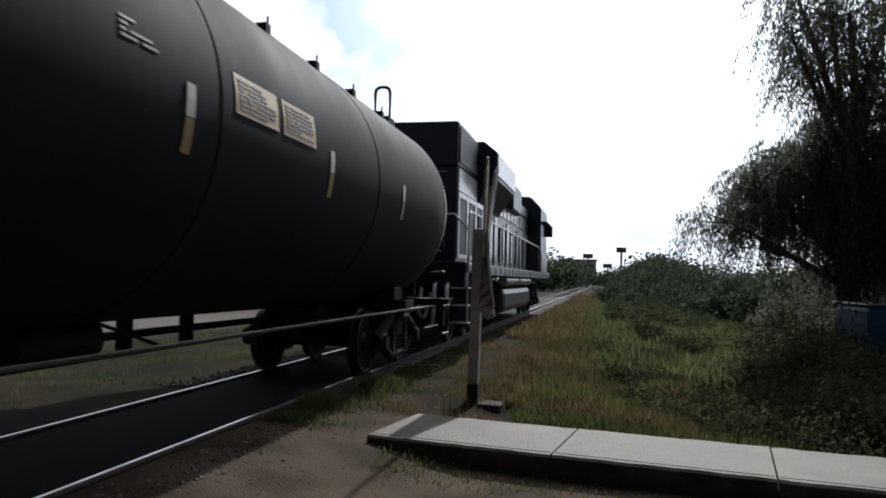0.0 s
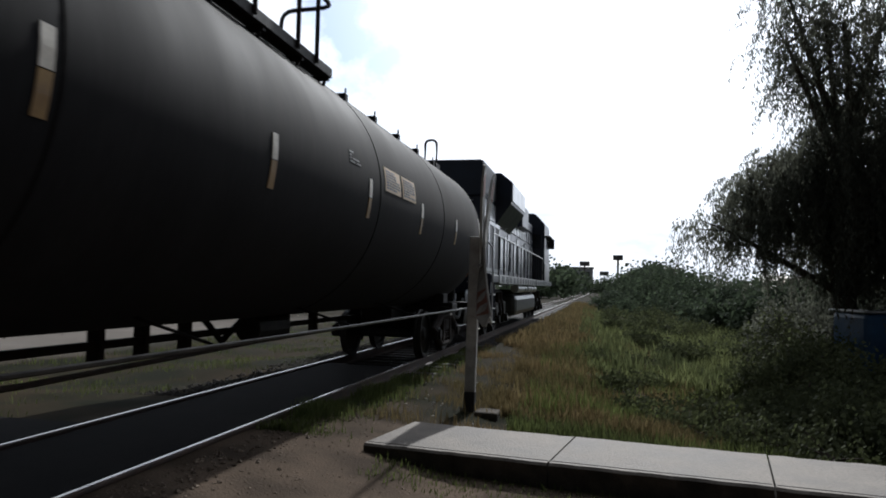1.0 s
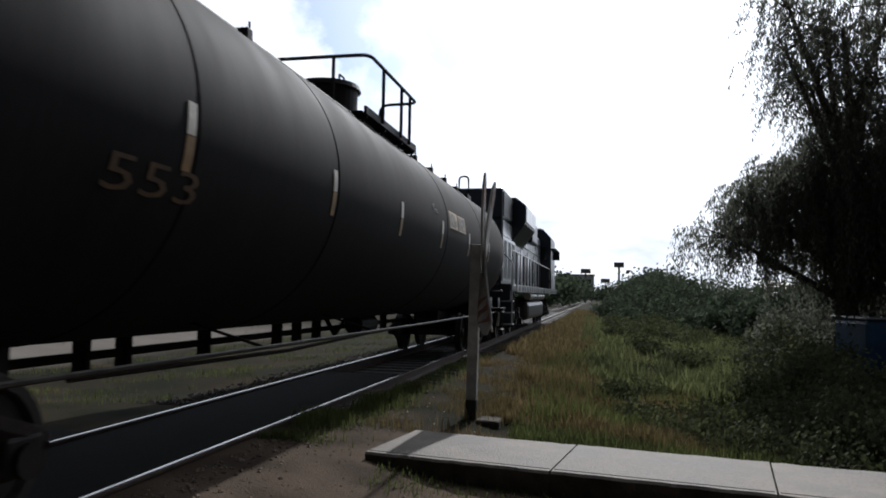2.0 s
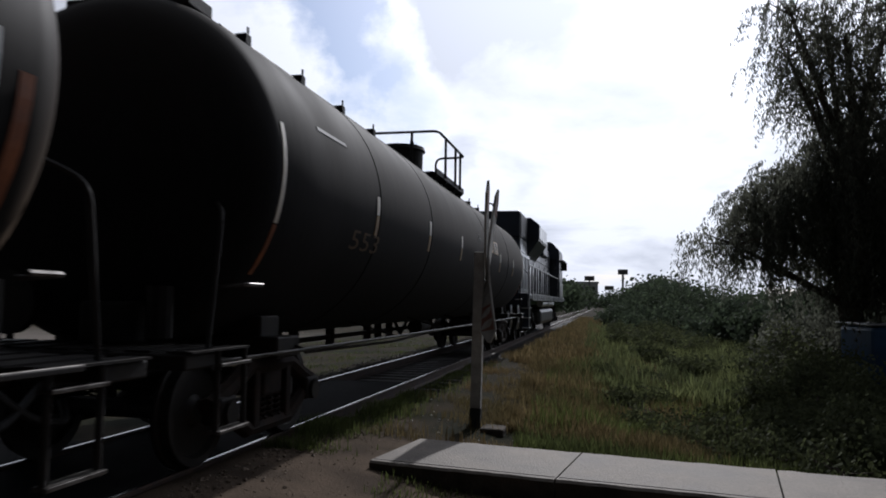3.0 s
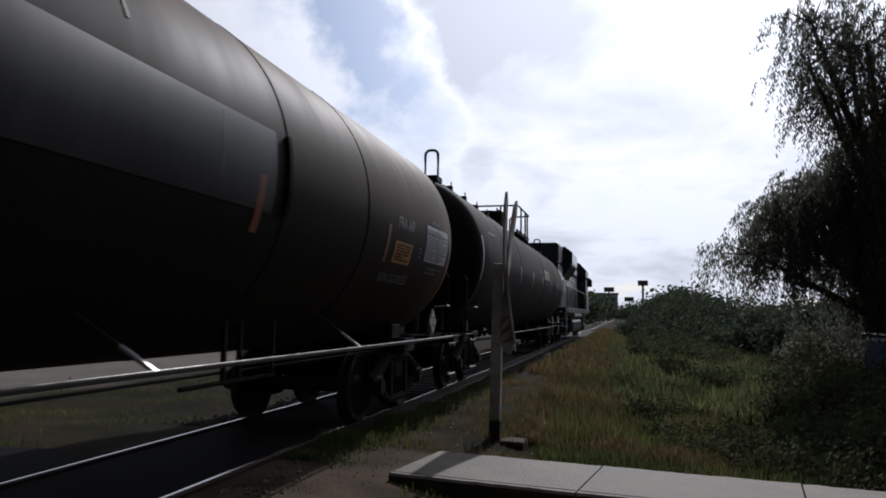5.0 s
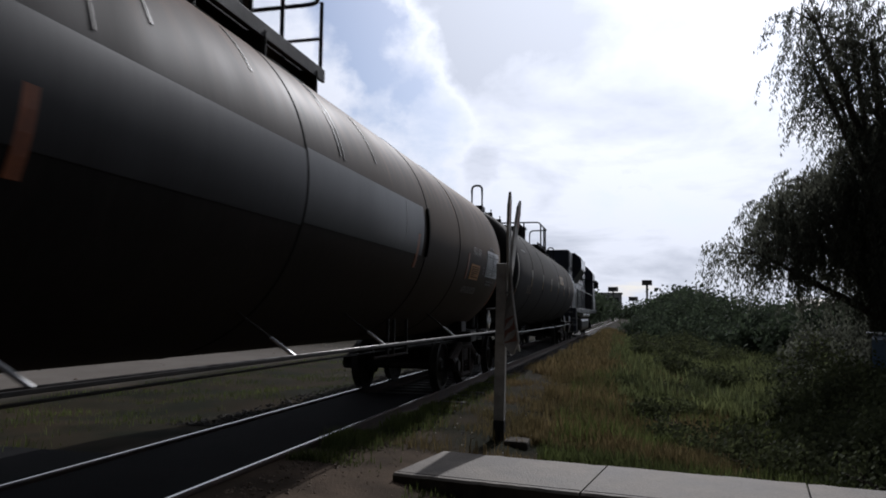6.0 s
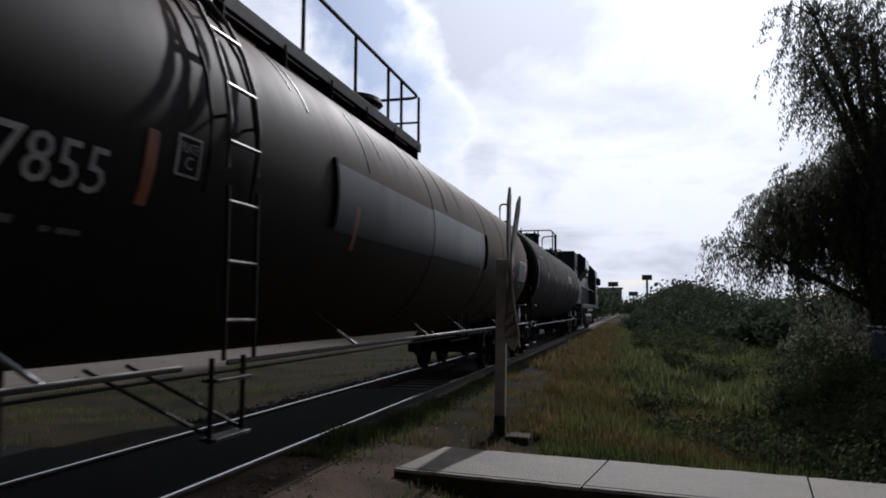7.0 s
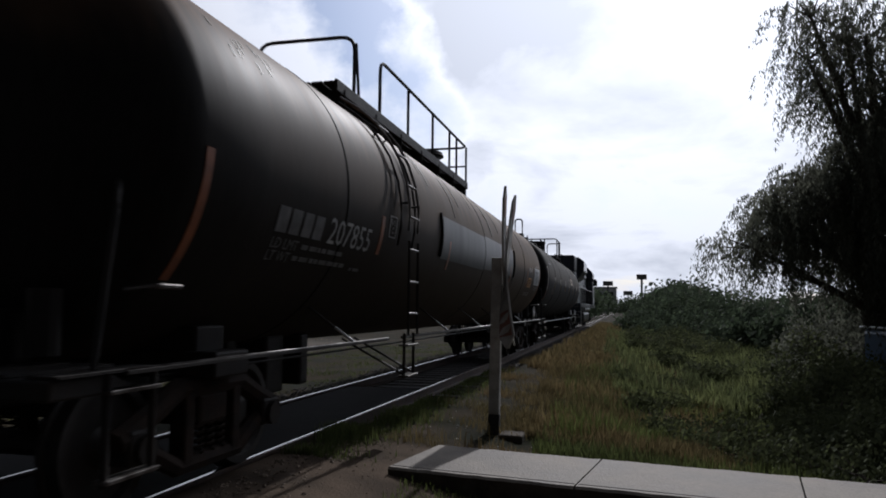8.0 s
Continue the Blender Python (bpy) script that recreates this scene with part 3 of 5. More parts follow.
def end_frame(parent, y, d):
    """Stub sill, bolster, end sill with steps, ladder and brake gear; d points outwards."""
    bm = bmesh.new()
    box(bm, (-0.3, y - d * 2.6, 0.74), (0.3, y + d * 1.15, 1.02), 0.02)
    box(bm, (-1.2, y - d * 1.25, 0.86), (1.2, y - d * 0.75, 1.06), 0.02)
    for s in (-1, 1):
        # saddle plates reach up to the shell
        box(bm, (s * 0.75 - 0.25, y - d * 1.2, 1.0), (s * 0.75 + 0.25, y - d * 0.8, 1.25), 0.02)
    part("stub_sill", bm, "frame_black", parent)
    bm = box(bmesh.new(), (-1.42, y + d * 0.72, 0.92), (1.42, y + d * 1.12, 1.03), 0.015)
    sill = part("end_sill", bm, "frame_black", parent)
    for k in range(9):
        x = -1.3 + k * 0.32
        part("slat", box(bmesh.new(), (x, y + d * 0.3, 1.035), (x + 0.2, y + d * 1.1, 1.05)), "frame_black", sill)
    for s in (-1, 1):
        x, yy = s * 1.42, y + d * 0.5
        for dy in (-0.2, 0.2):
            part("stirrup", rod(bmesh.new(), (x, yy + dy, 1.04), (x, yy + dy, 0.42), 0.022), "frame_black", parent)
        for z in (0.45, 0.93):
            bm = bmesh.new()
            box(bm, (x - 0.05, yy - 0.22, z - 0.012), (x + 0.05, yy + 0.22, z + 0.012), 0.004)
            part("step", bm, "pipe_worn", parent, "worn bright step tread")
        bm = bmesh.new()
        tube(bm, rounded([(s * 1.36, y + d * 0.75, 1.0), (s * 1.36, y + d * 0.6, 2.05), (s * 1.12, y + d * 0.3, 2.2)], 0.12), 0.02)
        part("grab_iron", bm, "frame_black", parent)
        bm = bmesh.new()
        tube(bm, rounded([(s * 1.2, y + d * 0.3, 1.5), (s * 1.45, y + d * 0.35, 1.52), (s * 1.45, y + d * 0.1, 1.52)], 0.06), 0.018)
        part("grab_iron", bm, "pipe_worn", parent)
    freight_truck(parent, y - d * 1.0)
    coupler(parent, y + d * 1.1, d)
    bm = bmesh.new()
    rod(bm, (-0.55, y + d * 0.5, 1.06), (-0.55, y + d * 0.5, 1.35), 0.03)
    rod(bm, (-0.55, y + d * 0.55, 1.36), (-0.55, y + d * 0.47, 1.36), 0.26, 20)
    part("brake_wheel", bm, "frame_black", parent)
    bm = bmesh.new()
    box(bm, (0.2, y + d * 0.35, 1.05), (0.62, y + d * 0.65, 1.38), 0.03)
    rod(bm, (0.8, y + d * 0.5, 1.1), (0.8, y + d * 0.5, 1.5), 0.1, 12)
    part("valve_box", bm, "frame_black", parent)


def rail_set(parent, u0, u1, x, z, h, posts, mat="frame_black"):
    """Guard rail of bent pipe with posts."""
    bm = bmesh.new()
    tube(bm, rounded([(x, u0, z), (x, u0, z + h), (x, u1, z + h), (x, u1, z)], 0.22), 0.024)
    part("guard_rail", bm, mat, parent)
    for i in range(posts):
        u = u0 + (u1 - u0) * (i + 1) / (posts + 1)
        bm = bmesh.new()
        rod(bm, (x, u, z), (x, u, z + h), 0.022)
        part("rail_post", bm, mat, parent)


def tank_car(name, label, group, u0, u1, paint):
    mid = (u0 + u1) / 2
    car = thing(name, pose(TRACK_X, mid, 0), label, "tank car", group)
    a, b = u0 - mid, u1 - mid
    part("tank", shell(a, b), paint, car, smooth=True)
    end_frame(car, a, -1)
    end_frame(car, b, 1)
    return car, car, mid


# first tank car, coupled behind the locomotive
def first_car():
    car, body, mid = tank_car("tank_car", "black cylindrical tank car with yellow reflector strips, coupled behind locomotive", "train", -6.15, 12.05, "tank_black")
    for u in (-3.4, -0.75, 4.6, 8.27):
        part("weld_seam", band(bmesh.new(), u - mid, 0.02, TANK_R + 0.005), "seam", body)
    for u in (-3.5, -0.87, 1.65, 4.2, 6.72, 9.35):
        bm = plate(bmesh.new(), u - mid - 0.05, u - mid + 0.05, -4, 4)
        part("reflector", bm, "pale_tape", body, "pale upper half of a reflector strip")
        bm = plate(bmesh.new(), u - mid - 0.05, u - mid + 0.05, -13, -4.3)
        part("reflector", bm, "yellow", body, "yellow reflector strip")
    for w0, w1 in ((4.79, 5.5), (5.6, 6.29)):
        board = part("notice_board", plate(bmesh.new(), w0 - mid, w1 - mid, 2, 13.2, lift=0.006), "sign_tan", body, "tan notice panel with lines of small writing")
        part("writing", bars(bmesh.new(), w0 - mid + 0.06, w1 - mid - 0.06, 3.0, 12.4, 7, int(w0 * 10), lift=0.0095), "print_grey", board)
    part("writing", bars(bmesh.new(), 3.5 - mid, 3.85 - mid, 7, 12.5, 4, 5), "letter_dim", body)
    lettering("lettering", "553", -4.25 - mid, -3.3 - mid, -17, 0.22, "amber_dim", body)
    part("tape_strip", plate(bmesh.new(), -5.2 - mid, -4.4 - mid, 19.5, 21), "letter_dim", body)
    for u, d in ((-6.12, 1), (12.0, -1)):
        part("edge_strip", plate(bmesh.new(), u - mid, u - mid + d * 0.07, -18, 14), "pale_tape", body, "pale reflective strip at the tank end")
        part("edge_strip", plate(bmesh.new(), u - mid, u - mid + d * 0.07, -36, -18.5), "orange", body, "orange reflective strip at the tank end")
    # top fittings: ridge pipe on cleats, valve housing, walkway and rails
    top = TANK_Z + TANK_R
    bm = bmesh.new()
    rod(bm, (0.6, -5.6 - mid, top - 0.09), (0.6, 11.6 - mid, top - 0.09), 0.026)
    part("ridge_pipe", bm, "frame_black", car)
    for k in range(13):
        u = -5.2 + k * 1.35
        if 0.0 < u < 5.2:
            continue
        bm = bmesh.new()
        box(bm, (0.52, u - mid - 0.06, top - 0.16), (0.7, u - mid + 0.06, top - 0.03), 0.01)
        rod(bm, (0.66, u - mid + 0.05, top - 0.1), (0.66, u - mid + 0.05, top + 0.06), 0.014)
        part("pipe_cleat", bm, "frame_black", car)
    dome = bmesh.new()
    bmesh.ops.create_cone(dome, cap_ends=True, segments=32, radius1=0.46, radius2=0.47, depth=0.6, matrix=Matrix.Translation((0, 2.72 - mid, top + 0.14)))
    bmesh.ops.create_cone(dome, cap_ends=True, segments=32, radius1=0.52, radius2=0.49, depth=0.08, matrix=Matrix.Translation((0, 2.72 - mid, top + 0.47)))
    housing = part("valve_housing", dome, "frame_black", car, "black round valve housing")
    for du in (-0.2, 0.2):
        bm = bmesh.new()
        tube(bm, rounded([(0.3, 2.62 + du - mid, top + 0.5), (0.3, 2.62 + du - mid, top + 0.6), (0.3, 2.82 + du - mid, top + 0.6), (0.3, 2.82 + du - mid, top + 0.5)], 0.03), 0.016)
        part("lid_handle", bm, "frame_black", housing)
    # walkway carried on brackets out over the shoulder
    deck = part("walkway", box(bmesh.new(), (1.06, 1.35 - mid, 3.77), (1.1, 4.0 - mid, 3.88), 0.006), "frame_black", car, "black steel walkway beside the valve housing")
    for k in range(3):
        x = 0.62 + 0.17 * k
        part("plank", box(bmesh.new(), (x - 0.075, 1.35 - mid, 3.79), (x + 0.075, 4.0 - mid, 3.82), 0.006), "frame_black", deck)
    for u in (1.45, 2.3, 3.2, 3.95):
        bm = bmesh.new()
        box(bm, (0.42, u - mid - 0.03, 3.73), (1.08, u - mid + 0.03, 3.785), 0.008)
        rod(bm, (1.04, u - mid, 3.76), (0.98, u - mid, 3.58), 0.022)
        part("walkway_bracket", bm, "frame_black", deck)
    bm = bmesh.new()
    tube(bm, rounded([(-0.7, 1.4 - mid, top - 0.2), (-0.7, 1.4 - mid, 4.58), (1.11, 1.4 - mid, 4.58), (1.11, 3.93 - mid, 4.58), (0.46, 3.97 - mid, 4.58), (0.46, 3.97 - mid, 3.8)], 0.16), 0.026)
    part("guard_rail", bm, "frame_black", car, "bent pipe guard rail")
    for x, u in ((0.6, 1.4), (1.11, 2.05), (1.11, 3.0), (1.11, 3.5)):
        bm = rod(bmesh.new(), (x, u - mid, 3.8), (x, u - mid, 4.58), 0.026)
        part("rail_post", bm, "frame_black", car)
    for u in (-5.95, 11.75):
        for s in (-1, 1):
            hoop(car, u - mid, s * 0.45, top - 0.06, 0.62, 0.26, "x")
        bm = box(bmesh.new(), (-0.62, u - mid - 0.2, top - 0.1), (0.62, u - mid + 0.2, top + 0.03), 0.015)
        part("top_plate", bm, "frame_black", car)
    # under the tank: side pipes, brake rod on hangers, reservoir
    for s in (-1, 1):
        bm = bmesh.new()
        tube(bm, [(s * 1.3, -6.6 - mid, 0.93), (s * 1.32, -2 - mid, 0.92), (s * 1.32, 4 - mid, 0.915), (s * 1.3, 12.4 - mid, 0.93)], 0.019)
        part("side_pipe", bm, "pipe_dark", car, "dark steel pipe along the side")
        for k in range(6):
            u = -5.0 + k * 3.1
            bm = bmesh.new()
            rod(bm, (s * 1.3, u - mid, 0.93), (s * 0.6, u - mid, 1.12), 0.014)
            part("pipe_stay", bm, "frame_black", car)
    bm = bmesh.new()
    box(bm, (-0.5, -3.6 - mid, 0.74), (-0.43, 9.6 - mid, 0.82), 0.008)
    tube(bm, [(0.62, -3.4 - mid, 0.78), (0.7, 0 - mid, 0.74), (0.62, 3.3 - mid, 0.78), (0.6, 9 - mid, 0.8)], 0.022)
    part("brake_rod", bm, "rust", car, "rusty brake rod under the tank")
    for u in (-2.9, -1.9, -1.3, 0.2, 2.2, 2.9, 3.7, 5.7, 6.4, 7.5):
        bm = bmesh.new()
        box(bm, (-0.54, u - mid - 0.045, 0.62), (-0.4, u - mid + 0.045, 1.1), 0.008)
        part("hanger", bm, "rust", car, "rusty red hanger bar")
    bm = bmesh.new()
    rod(bm, (-0.1, 4.5 - mid, 0.83), (-0.1, 5.4 - mid, 0.83), 0.17, 18)
    rod(bm, (-0.45, 4.0 - mid, 1.0), (-0.45, 4.5 - mid, 0.66), 0.04)
    rod(bm, (-0.45, 4.5 - mid, 0.66), (-0.45, 5.2 - mid, 1.0), 0.04)
    part("air_reservoir", bm, "frame_black", car)
    return car, mid


def second_car():
    car, body, mid = tank_car("tank_car", "dusty black pressure tank car with ladder, white lettering and orange strips", "train", -28.0, -8.8, "tank_dusty")
    L = lambda u: u - mid
    for u in (-25.5, -18.22, -14.4, -12.5):
        part("weld_seam", band(bmesh.new(), L(u), 0.02, TANK_R + 0.005), "seam", body)
    part("repaint_patch", plate(bmesh.new(), L(-21.68), L(-18.24), -14.5, 9.5, lift=0.005, steps=48), "patch_grey", body, "faded grey repainted patch")
    # forward half: a paler copy of the patch grey paints in its sheen
    part("repaint_patch", plate(bmesh.new(), L(-18.2), L(-14.62), -13.5, 10.5, lift=0.005, steps=48), "patch_sheen", body, "grey repainted patch with its sheen painted in paler")
    for u in (-14.42, -21.74):
        part("patch_edge", plate(bmesh.new(), L(u) - 0.03, L(u) + 0.03, -13.5, 10.5, lift=0.03), "seam", body)
    for u in (-11.78, -14.82, -21.15, -24.4):
        part("reflector", plate(bmesh.new(), L(u) - 0.05, L(u) + 0.05, -20, -3.5), "orange", body, "orange reflector strip")
    for u, d in ((-28.0, 1), (-8.82, -1)):
        part("edge_strip", plate(bmesh.new(), L(u), L(u) + d * 0.09, -38, -3), "orange", body, "orange reflective strip at the tank end")
    sheet = part("notice_board", plate(bmesh.new(), L(-10.18), L(-9.03), -15.5, 3, lift=0.006), "sheet_white", body, "white inspection data panel with ruled columns")
    bm = bars(bmesh.new(), L(-10.12), L(-9.63), -14.6, 1.4, 13, 3, lift=0.0095)
    bars(bm, L(-9.57), L(-9.09), -14.6, 1.4, 13, 4, lift=0.0095)
    plate(bm, L(-9.61), L(-9.595), -15.2, 2.6, TANK_R, 0.0098)
    for a in (-10.2, -5.6, -1.2):
        plate(bm, L(-10.15), L(-9.06), a, a + 0.3, TANK_R, 0.0098, 1)
    part("writing", bm, "print_grey", sheet)
    part("writing", bars(bmesh.new(), L(-9.9), L(-9.35), 4, 6.5, 1, 6), "letter_dim", body)
    part("writing", bars(bmesh.new(), L(-9.95), L(-9.2), -22, -17.5, 2, 7), "letter_dim", body)
    part("writing", bars(bmesh.new(), L(-10.5), L(-10.3), -15, -9, 3, 17), "letter_dim", body)
    lettering("lettering", "FRA AIP", L(-11.45), L(-10.78), -1, 0.14, "letter", body)
    lettering("lettering", "NON ODORIZED", L(-11.72), L(-10.62), -27, 0.12, "letter_mid", body)
    board = part("notice_board", plate(bmesh.new(), L(-11.5), L(-10.8), -19.5, -9.5, lift=0.006), "orange_board", body, "orange test data panel")
    part("writing", bars(bmesh.new(), L(-11.42), L(-10.88), -18.4, -10.4, 6, 11, lift=0.0095), "rust", board)
    # owner's mark as plain blocks, then the car's number
    mark = new("owner_mark")
    mark.parent = body
    tagged(mark, "faded grey owner's mark")
    for k in range(4):
        p = L(-26.88) + k * 0.235
        part("block", plate(bmesh.new(), p, p + 0.19, -19.5, -11.5, TANK_R, 0.006), "letter_dim", mark)
    lettering("lettering", "207855", L(-25.84), L(-24.72), -15.2, 0.25, "letter", body)
    lettering("lettering", "LD LMT", L(-26.86), L(-26.38), -22.8, 0.09, "letter_dim", body)
    lettering("lettering", "LT WT", L(-26.86), L(-26.45), -27.0, 0.09, "letter_dim", body)
    part("writing", bars(bmesh.new(), L(-26.3), L(-25.2), -24.2, -21.2, 1, 12), "letter_dim", body)
    part("writing", bars(bmesh.new(), L(-26.38), L(-25.2), -28.4, -25.4, 1, 13), "letter_dim", body)
    part("writing", bars(bmesh.new(), L(-25.02), L(-24.5), -29.0, -26.8, 1, 14), "letter_dim", body)
    frame_bm = bmesh.new()
    for u_0, u_1, a_0, a_1 in ((-24.17, -24.15, -11.5, -2), (-23.94, -23.92, -11.5, -2), (-24.17, -23.92, -2.6, -2), (-24.17, -23.92, -11.5, -10.9)):
        plate(frame_bm, L(u_0), L(u_1), a_0, a_1, TANK_R, 0.006, 4)
    plate_mark = part("plate_mark", frame_bm, "letter", body)
    lettering("lettering", "PLATE", L(-24.13), L(-23.96), -4.8, 0.06, "letter", plate_mark)
    lettering("lettering", "C", L(-24.08), L(-24.0), -8.2, 0.08, "letter", plate_mark)
    # hazard placards in holders at the end platforms
    for u, x in ((-9.36, 1.4),):
        zc, s = 1.28, 0.135
        c = Vector((x, L(u), zc))
        bm = bmesh.new()
        vs = [bm.verts.new(c + Vector((dx, dy, dz))) for dx in (0.0, 0.02) for dy, dz in ((0, -s * 1.4), (s * 1.4, 0), (0, s * 1.4), (-s * 1.4, 0))]
        bm.faces.new(vs[0:4][::-1])
        bm.faces.new(vs[4:8])
        for k in range(4):
            bm.faces.new((vs[k], vs[(k + 1) % 4], vs[4 + (k + 1) % 4], vs[4 + k]))
        rod(bm, (x - 0.02, L(u), 1.02), (x - 0.02, L(u), 1.4), 0.015)
        placard = part("hazard_placard", bm, "sheet_white", car, "diamond hazard placard numbered 1077")
        bm = bmesh.new()
        for z0, w in ((zc - 0.065, 0.12), (zc + 0.055, 0.12)):
            box(bm, (x + 0.021, L(u) - w, z0), (x + 0.0225, L(u) + w, z0 + 0.012))
        part("placard_line", bm, "ink", placard)
        flat_text("placard_number", "1077", pose(x + 0.024, L(u), zc) @ Matrix(((0, 0, 1, 0), (1, 0, 0, 0), (0, 1, 0, 0), (0, 0, 0, 1))), 0.19, 0.095, "ink", placard)
        for dz in (-0.16, 0.15):
            bm = bmesh.new()
            f = 0.08 if dz < 0 else 0.07
            p = [(x + 0.022, L(u) - f, zc + dz * 0.55), (x + 0.022, L(u) + f, zc + dz * 0.55), (x + 0.022, L(u), zc + dz * 0.95)]
            bm.faces.new([bm.verts.new(q) for q in p])
            part("placard_mark", bm, "sign_tan", placard)
    top = TANK_Z + TANK_R
    # walkway with guard rails along the crown
    bm = bmesh.new()
    for k in range(3):
        x = 0.26 + 0.17 * k
        box(bm, (x - 0.075, L(-23.85), top + 0.12), (x + 0.075, L(-16.05), top + 0.16), 0.006)
    box(bm, (0.67, L(-23.85), top + 0.03), (0.71, L(-16.05), top + 0.18), 0.006)
    for k in range(7):
        u = -23.6 + k * 1.22
        box(bm, (0.15, L(u) - 0.03, top - 0.12), (0.69, L(u) + 0.03, top + 0.115), 0.008)
        rod(bm, (0.7, L(u), top - 0.2), (0.7, L(u), top + 0.1), 0.022)
    part("walkway", bm, "frame_black", car, "long black steel walkway on brackets")
    bm = bmesh.new()
    tube(bm, rounded([(0.68, L(-22.15), top + 0.14), (0.68, L(-22.15), top + 0.98), (0.68, L(-16.1), top + 0.98), (-0.6, L(-16.1), top + 0.98), (-0.6, L(-16.1), top)], 0.2), 0.026)
    tube(bm, [(0.68, L(-16.1), top + 0.55), (-0.6, L(-16.1), top + 0.55)], 0.02)
    part("guard_rail", bm, "frame_black", car, "bent pipe guard rail")
    for u in (-20.7, -19.1, -17.75, -17.1, -16.12):
        bm = rod(bmesh.new(), (0.68, L(u), top + 0.05), (0.68, L(u), top + 0.98), 0.024)
        part("rail_post", bm, "frame_black", car)
    bm = bmesh.new()
    tube(bm, rounded([(0.66, L(-23.15), top + 0.1), (0.66, L(-23.15), top + 0.98), (-0.75, L(-23.15), top + 0.98), (-0.75, L(-23.15), top - 0.1)], 0.2), 0.026)
    part("guard_rail", bm, "frame_black", car)
    bm = rod(bmesh.new(), (0.66, L(-22.95), top + 0.1), (0.66, L(-23.1), top + 0.9), 0.022)
    part("rail_post", bm, "frame_black", car)
    dome = bmesh.new()
    bmesh.ops.create_cone(dome, cap_ends=True, segments=32, radius1=0.42, radius2=0.42, depth=0.62, matrix=Matrix.Translation((0, L(-17.55), top + 0.2)))
    bmesh.ops.create_cone(dome, cap_ends=True, segments=32, radius1=0.5, radius2=0.47, depth=0.08, matrix=Matrix.Translation((0, L(-17.55), top + 0.54)))
    part("valve_housing", dome, "frame_black", car)
    for u in (-10.0, -26.5):
        bm = bmesh.new()
        tube(bm, rounded([(0.3, L(u) - 0.12, top - 0.05), (0.3, L(u) - 0.12, top + 0.1), (0.3, L(u) + 0.12, top + 0.1), (0.3, L(u) + 0.12, top - 0.05)], 0.05), 0.02)
        part("lifting_lug", bm, "frame_black", car)
    # side ladder
    ladder = new("ladder")
    ladder.parent = car
    tagged(ladder, "steel side ladder curving over the tank")
    for u in (-23.79, -23.41):
        bm = bmesh.new()
        tube(bm, [skin(L(u), a, TANK_R + 0.12) for a in (64, 54, 44, 34, 24, 14, 4, -7)], 0.018)
        part("ladder_stile", bm, "pipe_worn", ladder, "bright steel upper stile")
        part("ladder_stile", rod(bmesh.new(), (1.655, L(u), 2.2), (1.655, L(u), 1.08), 0.016), "frame_black", ladder)
        for a in (40, 5):
            part("ladder_bracket", rod(bmesh.new(), skin(L(u), a, TANK_R - 0.02), skin(L(u), a, TANK_R + 0.12), 0.014), "frame_black", ladder)
    for p in [skin(0, a, TANK_R + 0.12) for a in (56, 42, 27, 12.5, -1)] + [Vector((1.655, 0, z)) for z in (2.1, 1.71, 1.33)]:
        bm = rod(bmesh.new(), (p.x, L(-23.79), p.z), (p.x, L(-23.41), p.z), 0.015)
        part("rung", bm, "pipe_worn", ladder, "worn bright rung")
    for u in (-23.89, -23.31):
        part("hose_guard", tube(bmesh.new(), [skin(L(u), a, TANK_R + 0.045) for a in (62, 50, 38, 26, 14, 4, -6, -14)], 0.015), "frame_black", ladder, "dark bent pipe beside the rungs")
    # scraped paint down the shoulder
    rs = random.Random(8)
    for u, a0, a1, w in ((-17.42, 14, 58, 0.02), (-17.33, 13, 52, 0.014), (-20.2, 22, 62, 0.018), (-20.75, 12, 40, 0.01), (-22.1, 24, 60, 0.022),
                         (-22.3, 30, 52, 0.012), (-15.4, -8, 9, 0.012), (-16.3, 20, 44, 0.01), (-18.9, 28, 46, 0.01)):
        part("scrape", plate(bmesh.new(), L(u), L(u) + w, a0, a1, TANK_R, 0.007), "scratch", body)
    for k in range(9):
        u, a0 = -27.5 + 0.11 * k + rs.uniform(-0.03, 0.03), rs.uniform(28, 38)
        part("scrape", plate(bmesh.new(), L(u), L(u) + 0.008, a0, a0 + rs.uniform(3, 9), TANK_R, 0.004), "scratch", body)
    # sill pipe with stays, hanging steps below the ladder
    for s in (-1, 1):
        for p, q in ((-28.6, -23.95), (-23.42, -8.3)):
            bm = bmesh.new()
            box(bm, (s * 1.46 - 0.012, L(p), 1.016), (s * 1.46 + 0.012, L(q), 1.044), 0.004)
            sill = part("side_sill", bm, "frame_black", car, "black steel side sill")
            # glint along the sill's top, put in as a brighter metal rod
            bm = rod(bmesh.new(), (s * 1.462, L(p), 1.046), (s * 1.462, L(q), 1.045), 0.009, 16)
            part("worn_edge", bm, "pipe_worn", sill, "bright strip for the glint on the top edge", smooth=True)
        for u in (-12.62, -16.05, -18.35, -21.1, -25.2):
            bm = bmesh.new()
            # stay split in two: lower end lit, upper end in shade, by colour
            foot, head = Vector((s * 1.46, L(u) + 0.14, 1.04)), Vector((s * 1.05, L(u) - 0.12, 1.41))
            rod(bm, foot.lerp(head, 0.4), head, 0.011)
            stay = part("sill_stay", bm, "frame_black", car)
            part("lit_foot", rod(bmesh.new(), foot, foot.lerp(head, 0.42), 0.016), "steel", stay, "lower end, lit by its brighter colour")
        bm = bmesh.new()
        tube(bm, [(s * 0.9, L(-27.5), 0.9), (s * 0.92, L(-22), 0.89), (s * 0.9, L(-9.5), 0.9)], 0.012)
        part("brake_pipe", bm, "frame_black", car)
